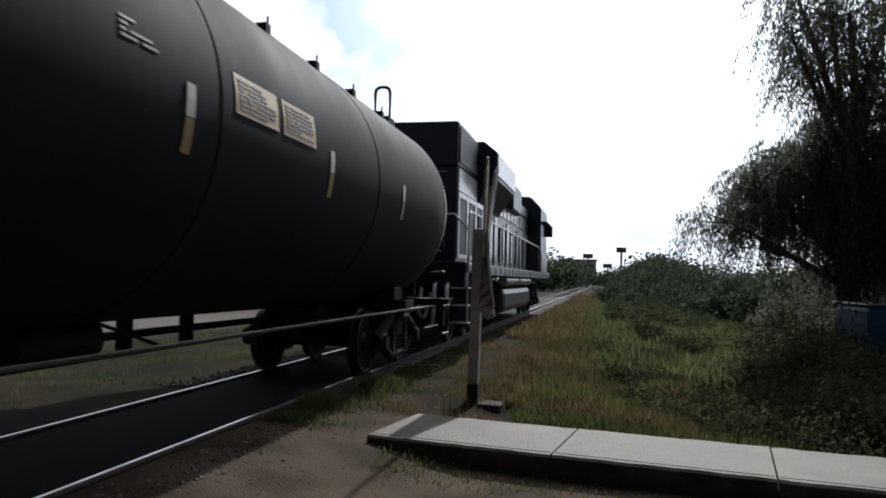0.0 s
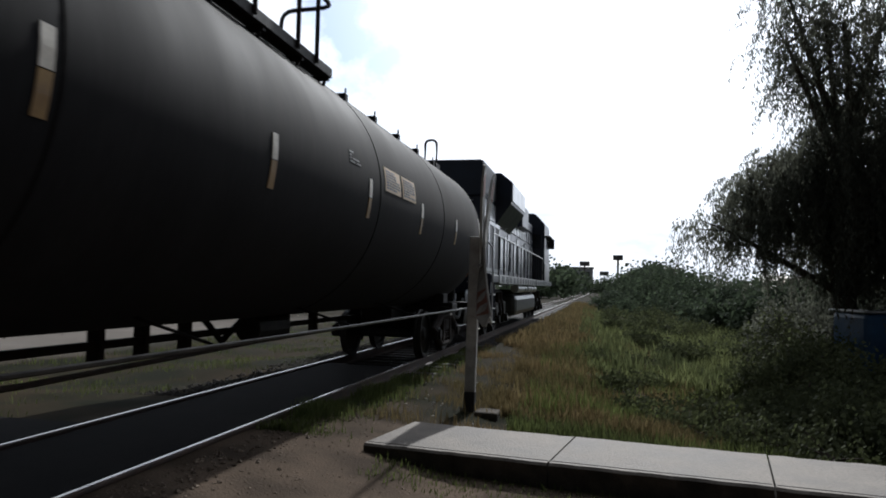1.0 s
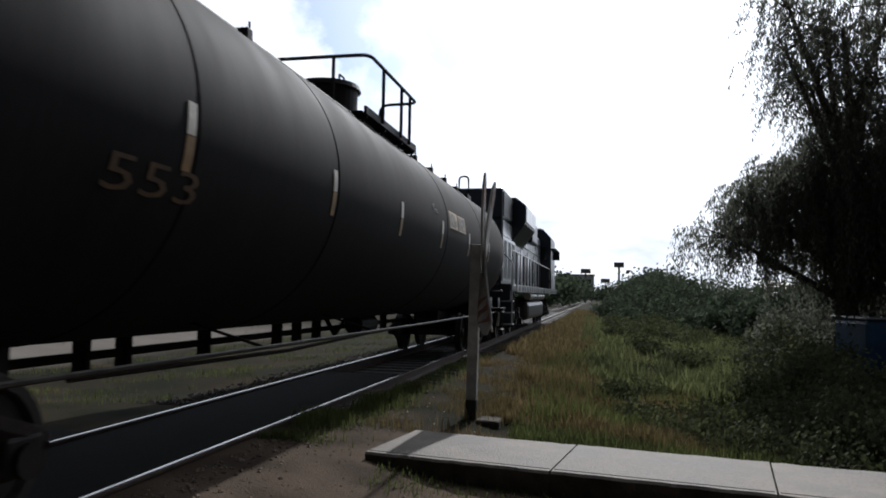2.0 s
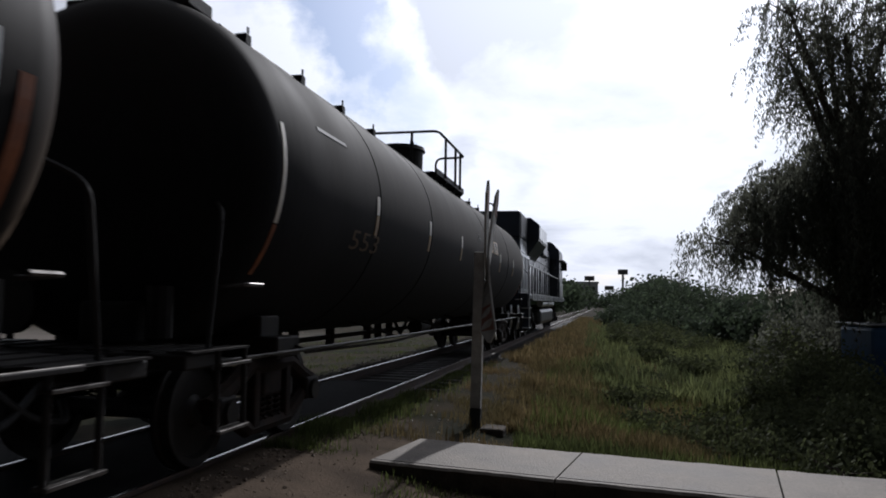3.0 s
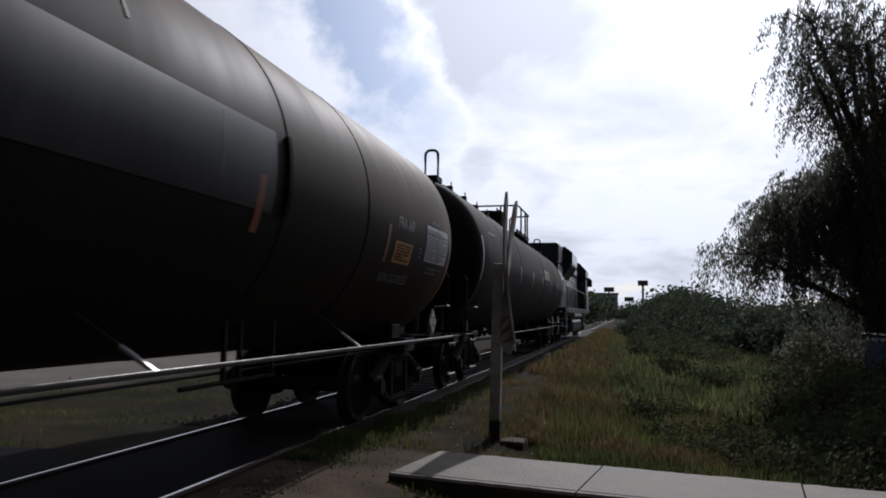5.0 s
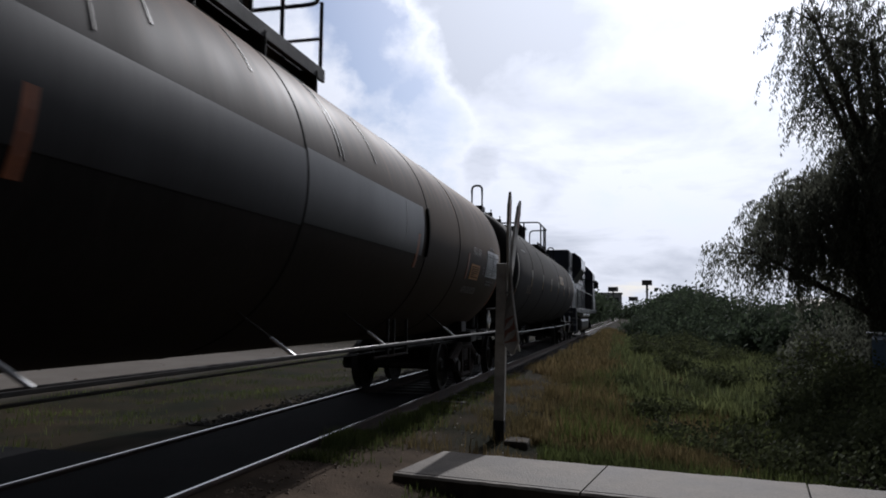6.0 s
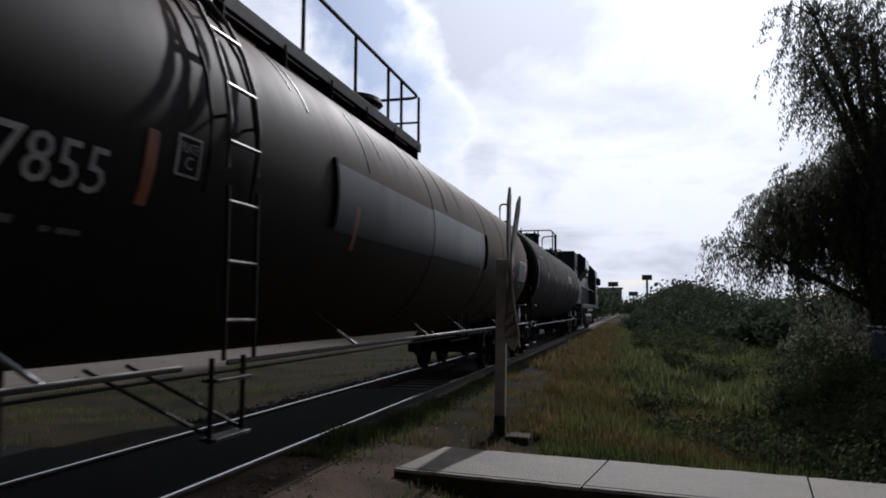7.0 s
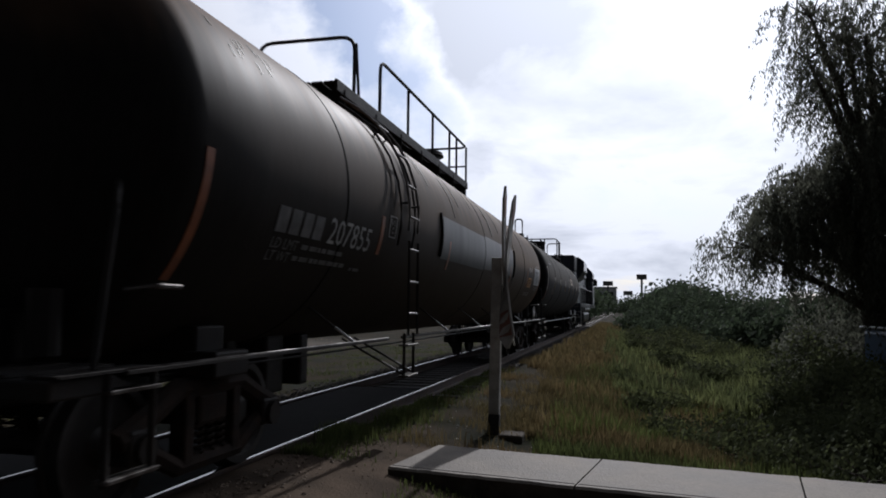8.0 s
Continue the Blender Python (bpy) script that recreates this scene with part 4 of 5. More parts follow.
    for u in (-14.3, -14.05, -13.45):
        part("hanger", box(bmesh.new(), (0.93, L(u) - 0.02, 0.8), (0.97, L(u) + 0.02, 1.36), 0.005), "frame_black", car)
    part("hanger_bar", rod(bmesh.new(), (0.95, L(-14.9), 0.82), (0.95, L(-13.4), 0.82), 0.02), "rust", car)
    bm = bmesh.new()
    for u in (-23.9, -23.52):
        rod(bm, (1.64, L(u), 1.1), (1.64, L(u), 0.58), 0.018)
    for u in (-23.9, -23.52):
        rod(bm, (1.64, L(u), 0.62), (1.0, L(u) - 0.35, 1.04), 0.013)
    part("stirrup", bm, "frame_black", car)
    for z in (0.96, 0.6):
        bm = box(bmesh.new(), (1.58, L(-23.92), z - 0.012), (1.7, L(-23.5), z + 0.012), 0.004)
        part("step", bm, "pipe_worn", car, "worn bright step tread")
    for u0, u1, x0, x1, z0 in ((-25.3, -24.9, 0.2, 0.6, 0.5), (-24.7, -24.5, 0.3, 0.7, 0.55), (-25.9, -25.7, 0.3, 0.5, 0.5)):
        bm = box(bmesh.new(), (x0, L(u0), z0), (x1, L(u1), 1.1), 0.03)
        part("brake_cylinder", bm, "frame_black", car)
    return car, mid


def locomotive():
    u0, u1 = 14.4, 36.6
    mid = (u0 + u1) / 2
    loco = thing("locomotive", pose(TRACK_X, mid, 0), "dark blue and grey six-axle diesel locomotive with flared radiators", "locomotive", "train")
    L = lambda u: u - mid
    bm = box(bmesh.new(), (-1.5, L(u0), 1.52), (1.5, L(u1), 1.72), 0.02)
    deck = part("walkway_deck", bm, "loco_blue", loco)
    bm = bmesh.new()
    for s in (-1, 1):
        box(bm, (s * 1.51 - 0.012, L(15.5), 1.5), (s * 1.51 + 0.012, L(35.5), 1.74), 0.004)
    part("sill_stripe", bm, "loco_grey", deck, "pale grey sill with dark marks")
    for k in range(22):
        part("sill_mark", box(bmesh.new(), (1.524, L(16.0 + k * 0.9), 1.53), (1.53, L(16.45 + k * 0.9), 1.7)), "loco_blue", deck)
    # long hood in sections
    bm = box(bmesh.new(), (-0.98, L(15.6), 1.7), (0.98, L(19.0), 4.1), 0.05)
    part("rear_hood", bm, "loco_blue", loco)
    bm = bmesh.new()
    box(bm, (-1.02, L(15.5), 3.85), (1.02, L(18.0), 4.86), 0.06)
    part("rear_roof", bm, "loco_blue", loco)
    bm = box(bmesh.new(), (1.025, L(15.6), 3.95), (1.05, L(17.9), 4.76), 0.01)
    part("rear_vent", bm, "grille", loco)
    for k in range(3):
        ua = 15.7 + k * 1.1
        part("hood_door", box(bmesh.new(), (0.98, L(ua), 1.95), (1.01, L(ua + 0.95), 3.2), 0.01), "grille", loco)
        frame_bm = bmesh.new()
        for y0, y1, z0, z1 in ((ua - 0.06, ua + 0.05, 1.85, 3.32), (ua + 0.92, ua + 1.03, 1.85, 3.32), (ua + 0.05, ua + 0.92, 3.2, 3.32), (ua + 0.05, ua + 0.92, 1.85, 1.95)):
            box(frame_bm, (0.985, L(y0), z0), (1.03, L(y1), z1), 0.006)
        part("door_frame", frame_bm, "loco_white", loco, "white door frame")
    part("upper_panel", box(bmesh.new(), (0.98, L(15.65), 3.34), (1.025, L(18.0), 3.84), 0.006), "loco_white", loco, "white side panel")
    # flared radiator section, wide at the top
    def flare(ua, ub):
        b = bmesh.new()
        prof = [(-0.98, 3.25), (0.98, 3.25), (1.48, 3.95), (1.5, 4.6), (1.15, 4.88), (-1.15, 4.88), (-1.5, 4.6), (-1.48, 3.95)]
        r0 = [b.verts.new((x, L(ua), z)) for x, z in prof]
        r1 = [b.verts.new((x, L(ub), z)) for x, z in prof]
        n = len(prof)
        for k in range(n):
            b.faces.new((r0[k], r0[(k + 1) % n], r1[(k + 1) % n], r1[k]))
        b.faces.new(r0[::-1])
        b.faces.new(r1)
        bmesh.ops.recalc_face_normals(b, faces=b.faces)
        bmesh.ops.bevel(b, geom=list(b.edges), offset=0.02, segments=1, affect="EDGES")
        return b
    rad = part("radiator", flare(18.1, 21.9), "loco_blue", loco, "dark flared radiator housing")
    bm = box(bmesh.new(), (1.49, L(18.2), 4.02), (1.515, L(21.8), 4.58), 0.006)
    part("radiator_screen", bm, "loco_white", rad, "pale radiator shutter")
    for k in range(2):
        b = bmesh.new()
        rod(b, (0, L(19.1 + k * 1.65), 4.87), (0, L(19.1 + k * 1.65), 4.96), 0.65, 24)
        part("cooling_fan", b, "grille", rad)
    bm = box(bmesh.new(), (-0.98, L(19.0), 1.7), (0.98, L(31.0), 3.9), 0.06)
    hood = part("engine_hood", bm, "loco_blue", loco, "dark engine hood with pale doors")
    for k in range(12):
        u = 19.4 + k * 0.92
        b = box(bmesh.new(), (0.975, L(u), 1.95), (1.0, L(u) + 0.62, 2.98 + 0.14 * (k % 3)), 0.03)
        part("hood_door", b, "loco_white" if k % 5 != 3 else "loco_blue", hood)
        b = box(bmesh.new(), (0.975, L(u), 3.35), (1.0, L(u) + 0.8, 3.8 if k % 4 else 3.6), 0.03)
        part("hood_panel", b, "loco_white" if 2 < k < 9 else "loco_blue", hood)
        b = box(bmesh.new(), (1.0, L(u) + 0.68, 2.45), (1.025, L(u) + 0.72, 2.6), 0.004)
        part("door_latch", b, "steel", hood)
    bm = box(bmesh.new(), (-1.2, L(24.0), 3.7), (1.2, L(26.4), 4.62), 0.08)
    part("dynamic_brake_hatch", bm, "loco_blue", loco)
    bm = box(bmesh.new(), (-1.0, L(26.4), 3.85), (1.0, L(30.9), 4.35), 0.1)
    part("roof_hatch", bm, "loco_blue", loco)
    # cab and nose
    bm = bmesh.new()
    prof = [(-1.52, 1.72), (1.52, 1.72), (1.52, 4.45), (1.05, 4.95), (-1.05, 4.95), (-1.52, 4.45)]
    r0 = [bm.verts.new((x, L(31.0), z)) for x, z in prof]
    r1 = [bm.verts.new((x, L(34.2), z)) for x, z in prof]
    for k in range(6):
        bm.faces.new((r0[k], r0[(k + 1) % 6], r1[(k + 1) % 6], r1[k]))
    bm.faces.new(r0[::-1])
    bm.faces.new(r1)
    bmesh.ops.recalc_face_normals(bm, faces=bm.faces)
    bmesh.ops.bevel(bm, geom=list(bm.edges), offset=0.05, segments=2, affect="EDGES")
    cab = part("cab", bm, "loco_blue", loco, "dark blue driver's cab")
    for ya, yb in ((32.2, 32.95), (33.1, 33.85)):
        b = box(bmesh.new(), (1.51, L(ya), 3.25), (1.535, L(yb), 3.95), 0.01)
        part("side_window", b, "glass", cab)
    for x0, x1 in ((-1.35, -0.75), (0.75, 1.35)):
        b = box(bmesh.new(), (x0, L(30.97), 3.3), (x1, L(31.005), 3.95), 0.01)
        part("rear_window", b, "glass", cab)
    b = box(bmesh.new(), (1.5, L(34.0), 3.4), (1.8, L(34.06), 3.9), 0.015)
    part("mirror", b, "grille", cab)
    b = box(bmesh.new(), (1.3, L(31.02), 3.85), (1.78, L(34.4), 3.9), 0.015)
    part("sunshade", b, "loco_blue", cab)
    b = box(bmesh.new(), (1.525, L(31.2), 1.75), (1.545, L(34.1), 2.6), 0.008)
    part("cab_panel", b, "loco_grey", cab, "pale grey lower cab side")
    bm = box(bmesh.new(), (-1.0, L(34.2), 1.72), (1.0, L(36.2), 3.1), 0.2)
    part("nose", bm, "loco_grey", loco)
    # handrails
    for s in (-1, 1):
        b = bmesh.new()
        tube(b, rounded([(s * 1.46, L(14.6), 1.72), (s * 1.46, L(14.6), 2.78), (s * 1.46, L(30.8), 2.78), (s * 1.46, L(30.8), 1.72)], 0.15), 0.022)
        part("handrail", b, "steel", loco, "bright handrail")
        for k in range(14):
            b = rod(bmesh.new(), (s * 1.46, L(15.7 + k * 1.12), 1.72), (s * 1.46, L(15.7 + k * 1.12), 2.78), 0.02)
            part("stanchion", b, "frame_black", loco)
        b = bmesh.new()
        tube(b, rounded([(s * 1.5, L(14.35), 0.5), (s * 1.5, L(14.35), 2.4), (s * 1.2, L(14.35), 2.7)], 0.1), 0.022)
        tube(b, [(s * 0.5, L(14.35), 1.7), (s * 0.5, L(14.35), 2.7), (s * 1.2, L(14.35), 2.7)], 0.02)
        part("end_handrail", b, "loco_white", loco, "white end handrail")
        for z in (0.5, 0.85, 1.2):
            b = box(bmesh.new(), (s * 1.15, L(14.3), z), (s * 1.52, L(14.75), z + 0.03), 0.006)
            part("step", b, "loco_grey", loco)
        b = box(bmesh.new(), (s * 1.1, L(14.78), 0.45), (s * 1.5, L(14.82), 1.6), 0.01)
        part("step_riser", b, "loco_blue", loco)
    bm = box(bmesh.new(), (-1.45, L(14.35), 1.25), (1.45, L(14.55), 1.75), 0.03)
    part("end_plate", bm, "loco_blue", loco)
    b = bmesh.new()
    for z in (2.0, 2.35, 2.7, 3.05, 3.4, 3.75):
        rod(b, (0.3, L(15.55), z), (0.75, L(15.55), z), 0.016)
    part("end_ladder", b, "loco_grey", loco)
    # fuel tank and reservoirs between the trucks
    bm = box(bmesh.new(), (-1.35, L(21.0), 0.42), (1.35, L(28.2), 1.16), 0.18)
    part("fuel_tank", bm, "loco_dull", loco, "dull grey fuel tank")
    for ya, yb in ((20.9, 24.0), (24.4, 27.9)):
        b = rod(bmesh.new(), (1.3, L(ya), 1.36), (1.3, L(yb), 1.36), 0.14, 18)
        part("air_reservoir", b, "loco_grey", loco, "bright cylindrical air reservoir")
    for c in (17.7, 32.0):
        tr = part("truck", box(bmesh.new(), (-1.0, L(c - 2.3), 0.9), (1.0, L(c + 2.3), 1.3), 0.05), "frame_black", loco, "six-wheel locomotive truck")
        for s in (-1, 1):
            part("side_frame", box(bmesh.new(), (s * 1.02 - 0.08, L(c - 2.4), 0.62), (s * 1.02 + 0.08, L(c + 2.4), 0.95), 0.04), "frame_black", tr)
            for dy in (-1.75, 0, 1.75):
                b = box(bmesh.new(), (s * 1.06 - 0.1, L(c + dy) - 0.2, 0.3), (s * 1.06 + 0.1, L(c + dy) + 0.2, 0.85), 0.04)
                rod(b, (s * 1.0, L(c + dy), WHEEL_R), (s * 1.25, L(c + dy), WHEEL_R), 0.12, 12)
                part("axle_box", b, "frame_black", tr)
            for dy in (-1.2, -0.55, 0.55, 1.2):
                part("spring", rod(bmesh.new(), (s * 1.05, L(c + dy), 0.9), (s * 1.05, L(c + dy), 1.25), 0.1, 12), "rust", tr)
                part("brake_lever", rod(bmesh.new(), (s * 1.2, L(c + dy), 0.55), (s * 1.1, L(c + dy) + 0.3, 1.0), 0.04), "rust", tr)
        for dy in (-1.75, 0, 1.75):
            wheelset(tr, L(c + dy))
    coupler(loco, L(u0) - 0.1, -1)
    b = bmesh.new()
    tube(b, rounded([(0.55, L(14.35), 1.2), (0.6, L(13.9), 0.7), (0.7, L(14.05), 0.6), (0.75, L(14.35), 1.1)], 0.2), 0.035)
    part("air_hose", b, "loco_grey", loco, "pale hanging brake hose")
    for x in (0.85, 1.1):
        b = tube(bmesh.new(), rounded([(x, L(14.38), 1.3), (x + 0.05, L(14.0), 1.25), (x + 0.08, L(13.85), 0.75), (x, L(14.1), 0.5)], 0.22), 0.04)
        part("air_hose", b, "loco_white", loco, "pale hanging brake hose")
    part("draft_gear", box(bmesh.new(), (-0.35, L(14.05), 0.62), (0.35, L(14.4), 1.1), 0.06), "rust", loco)
    return loco, mid


car_one, mid_one = first_car()
car_two, mid_two = second_car()
loco, mid_loco = locomotive()

# ---- ground ----
def ground_height(x, y):
    """Level with the rails at the crossing, a bank beside the track further on, a lower field to the right."""
    d = abs(x - TRACK_X)
    near = 1.0 / (1.0 + math.exp(max(-40.0, min(40.0, (y - 8.5) * 1.6))))
    crossing = -0.05 - 0.25 * min(1.0, max(0.0, (d - 1.2) / 1.6)) if x > TRACK_X else -0.05 - 0.12 * min(1.0, max(0.0, (d - 1.5) / 3.0))
    if d < 1.5:
        bank = -0.2
    else:
        bank = -0.2 - 0.75 * min(1.0, (d - 1.5) / 4.5) ** 1.3
    if x < TRACK_X:
        bank = -0.2 - 0.15 * min(1.0, max(0.0, (d - 1.5) / 3.0))
    z = crossing * near + bank * (1 - near)
    far = min(1.0, max(0.0, (d - 1.6)))
    bumps = noise.noise((x * 0.5, y * 0.5, 0.0)) * 0.07 + noise.noise((x * 1.7, y * 1.7, 4.0)) * 0.025
    return z + bumps * far * (0.35 if near > 0.5 else 1.0)


def ground_material():
    m = material("earth", (0.125, 0.094, 0.07), (0.06, 0.046, 0.035), rough=0.95, specular=0.02, scale=1.3, fine=45, bump=0.6, spread=0.18)
    t = m.node_tree
    b = t.nodes["Principled BSDF"]
    dirt = b.inputs["Base Color"].links[0].from_socket
    co = t.nodes.new("ShaderNodeTexCoord")
    sep = t.nodes.new("ShaderNodeSeparateXYZ")
    t.links.new(co.outputs["Object"], sep.inputs[0])
    n = t.nodes.new("ShaderNodeTexNoise")
    n.inputs["Scale"].default_value, n.inputs["Detail"].default_value = 0.7, 6.0
    t.links.new(co.outputs["Object"], n.inputs["Vector"])
    # earth shows at the crossing, turf beyond
    edge = t.nodes.new("ShaderNodeMath")
    edge.operation = "MULTIPLY_ADD"
    edge.inputs[1].default_value, edge.inputs[2].default_value = 7.0, 5.0
    t.links.new(n.outputs["Fac"], edge.inputs[0])
    less = t.nodes.new("ShaderNodeMath")
    less.operation = "SUBTRACT"
    t.links.new(sep.outputs["Y"], less.inputs[0])
    t.links.new(edge.outputs[0], less.inputs[1])
    ramp = t.nodes.new("ShaderNodeMapRange")
    ramp.inputs["From Min"].default_value, ramp.inputs["From Max"].default_value = -0.6, 1.4
    t.links.new(less.outputs[0], ramp.inputs["Value"])
    turf = t.nodes.new("ShaderNodeValToRGB")
    turf.color_ramp.elements[0].position, turf.color_ramp.elements[1].position = 0.38, 0.62
    turf.color_ramp.elements[0].color, turf.color_ramp.elements[1].color = (0.015, 0.016, 0.009, 1), (0.036, 0.027, 0.016, 1)
    t.links.new(n.outputs["Fac"], turf.inputs[0])
    mix = t.nodes.new("ShaderNodeMix")
    mix.data_type = "RGBA"
    far_side = t.nodes.new("ShaderNodeMapRange")
    far_side.inputs["From Min"].default_value, far_side.inputs["From Max"].default_value = -4.95, -5.4
    t.links.new(sep.outputs["X"], far_side.inputs["Value"])
    either = t.nodes.new("ShaderNodeMath")
    either.operation = "MAXIMUM"
    t.links.new(ramp.outputs[0], either.inputs[0])
    t.links.new(far_side.outputs[0], either.inputs[1])
    t.links.new(either.outputs[0], mix.inputs["Factor"])
    t.links.new(dirt, mix.inputs["A"])
    t.links.new(turf.outputs[0], mix.inputs["B"])
    # pale sandy yard beyond the track
    yard = t.nodes.new("ShaderNodeMapRange")
    yard.inputs["From Min"].default_value, yard.inputs["From Max"].default_value = -11.4, -13.2
    t.links.new(sep.outputs["X"], yard.inputs["Value"])
    sand = t.nodes.new("ShaderNodeValToRGB")
    sand.color_ramp.elements[0].color, sand.color_ramp.elements[1].color = (0.12, 0.105, 0.09, 1), (0.19, 0.17, 0.15, 1)
    t.links.new(n.outputs["Fac"], sand.inputs[0])
    mix2 = t.nodes.new("ShaderNodeMix")
    mix2.data_type = "RGBA"
    ends = t.nodes.new("ShaderNodeMapRange")
    ends.inputs["From Min"].default_value, ends.inputs["From Max"].default_value = 40.0, 26.0
    t.links.new(sep.outputs["Y"], ends.inputs["Value"])
    both = t.nodes.new("ShaderNodeMath")
    both.operation = "MULTIPLY"
    t.links.new(yard.outputs[0], both.inputs[0])
    t.links.new(ends.outputs[0], both.inputs[1])
    t.links.new(both.outputs[0], mix2.inputs["Factor"])
    t.links.new(mix.outputs["Result"], mix2.inputs["A"])
    t.links.new(sand.outputs[0], mix2.inputs["B"])
    t.links.new(mix2.outputs["Result"], b.inputs["Base Color"])
    return m


M["earth"] = ground_material()


def steps(points):
    out = []
    for (a, b, d) in points:
        n = max(1, round((b - a) / d))
        out += [a + (b - a) * i / n for i in range(n)]
    return out + [points[-1][1]]


xs = steps([(-900, -60, 140), (-60, -14, 4), (-14, -6, 0.8), (-6, 4, 0.25), (4, 14, 0.6), (14, 60, 4), (60, 900, 140)])
ys = steps([(-300, -30, 60), (-30, -4, 3), (-4, 16, 0.25), (16, 40, 0.8), (40, 120, 5), (120, 2400, 190)])
gv = [(x, y, ground_height(x, y)) for y in ys for x in xs]
nx = len(xs)
gf = [(j * nx + i, j * nx + i + 1, (j + 1) * nx + i + 1, (j + 1) * nx + i) for j in range(len(ys) - 1) for i in range(nx - 1)]
tagged(raw("ground", gv, gf, "earth", smooth=True), "dry earth at the crossing, turning to rough grass", "ground", kind="structure")

# asphalt between and beside the rails at the crossing
bm = bmesh.new()
box(bm, (TRACK_X - 0.69, -12.0, -0.2), (TRACK_X + 0.69, 12.6, -0.03), 0.02)
road = part("road", bm, "asphalt")
tagged(road, "dark worn asphalt infill between the rails", "road", kind="structure")
bm = bmesh.new()
box(bm, (TRACK_X - 2.3, -12.0, -0.2), (TRACK_X - 0.83, 6.5, -0.035), 0.03)
tagged(part("road", bm, "asphalt"), "dark worn asphalt beside the far rail", "road", kind="structure")


def rail(x):
    prof = [(-0.07, -0.172), (0.07, -0.172), (0.07, -0.16), (0.012, -0.135), (0.012, -0.04), (0.036, -0.03), (0.036, -0.012), (0.017, -0.001), (-0.017, -0.001), (-0.036, -0.012), (-0.036, -0.03), (-0.012, -0.04), (-0.012, -0.135), (-0.07, -0.16)]
    bm = bmesh.new()
    path = [-14 + 2.0 * k for k in range(60)] + [106 + 20 * k for k in range(12)]
    rings = []
    for y in path:
        rings.append([bm.verts.new((x + dx, y, z)) for dx, z in prof])
    n = len(prof)
    for a, b in zip(rings, rings[1:]):
        for k in range(n):
            bm.faces.new((a[k], b[k], b[(k + 1) % n], a[(k + 1) % n]))
    ob = part("rail", bm, "rail_side")
    ob.data.materials.append(M["rail_head"])
    for p in ob.data.polygons:
        if p.center.z > -0.0035:
            p.material_index = 1
    return tagged(ob, "rusty steel rail with a polished bright head", "rail", "rails", "structure")


for side in (-1, 1):
    rail(TRACK_X + side * GAUGE / 2)

# sleepers beyond the crossing
bm = box(bmesh.new(), (-1.25, -0.11, -0.2), (1.25, 0.11, 0.0), 0.012)
tie = part("sleeper", bm, "tie")
tagged(tie, "weathered wooden railway sleeper in ballast", "sleeper", "sleepers")
tie.location = (TRACK_X, 9.6, -0.175)
for k in range(1, 110):
    copy_thing(tie, pose(TRACK_X + random.uniform(-0.03, 0.03), 9.6 + k * 0.56, -0.175, 0, 0, random.uniform(-1, 1)))


def scatter_stones(name, count, place, size, label, mat="stone", seed=1):
    """Loose stones as one object."""
    rnd = random.Random(seed)
    ico = [(-1, 0, 0), (1, 0, 0), (0, -1, 0), (0, 1, 0), (0, 0, -1), (0, 0, 1)]
    tri = [(0, 2, 5), (2, 1, 5), (1, 3, 5), (3, 0, 5), (2, 0, 4), (1, 2, 4), (3, 1, 4), (0, 3, 4)]
    verts, faces = [], []
    for _ in range(count):
        x, y = place(rnd)
        s = rnd.uniform(*size)
        a = rnd.uniform(0, math.tau)
        z = ground_height(x, y) + s * 0.15
        base = len(verts)
        for v in ico:
            k = s * rnd.uniform(0.6, 1.25)
            vx, vy = v[0] * math.cos(a) - v[1] * math.sin(a), v[0] * math.sin(a) + v[1] * math.cos(a)
            verts.append((x + vx * k, y + vy * k, z + v[2] * k * 0.6))
        faces += [tuple(base + i for i in f) for f in tri]
    ob = raw(name, verts, faces, mat)
    return tagged(ob, label, "stones", kind="stuff")


scatter_stones("ballast", 8000, lambda r: (TRACK_X + r.uniform(-2.1, 1.4), 9.0 + 34 * r.random() ** 1.5), (0.02, 0.05), "dark grey crushed stone ballast along the track", seed=2)
scatter_stones("gravel", 2000, lambda r: (r.uniform(-3.3, 0.8), r.uniform(3.2, 9.8)), (0.004, 0.015), "small loose stones on the bare earth", "pebble", seed=3)
scatter_stones("gravel", 500, lambda r: (TRACK_X + 0.95 + abs(r.gauss(0, 0.25)), r.uniform(3.5, 10)), (0.008, 0.03), "small loose stones beside the rail", "pebble", seed=4)
scatter_stones("litter", 34, lambda r: (r.uniform(-2.9, -1.0), r.uniform(8.3, 12.5)), (0.012, 0.03), "pale scraps of litter on the bank", "litter", seed=12)
scatter_stones("rubble", 220, lambda r: (r.uniform(-24, -11.5), r.uniform(6, 40)), (0.02, 0.07), "pale stones on the sandy yard", "pebble", seed=6)


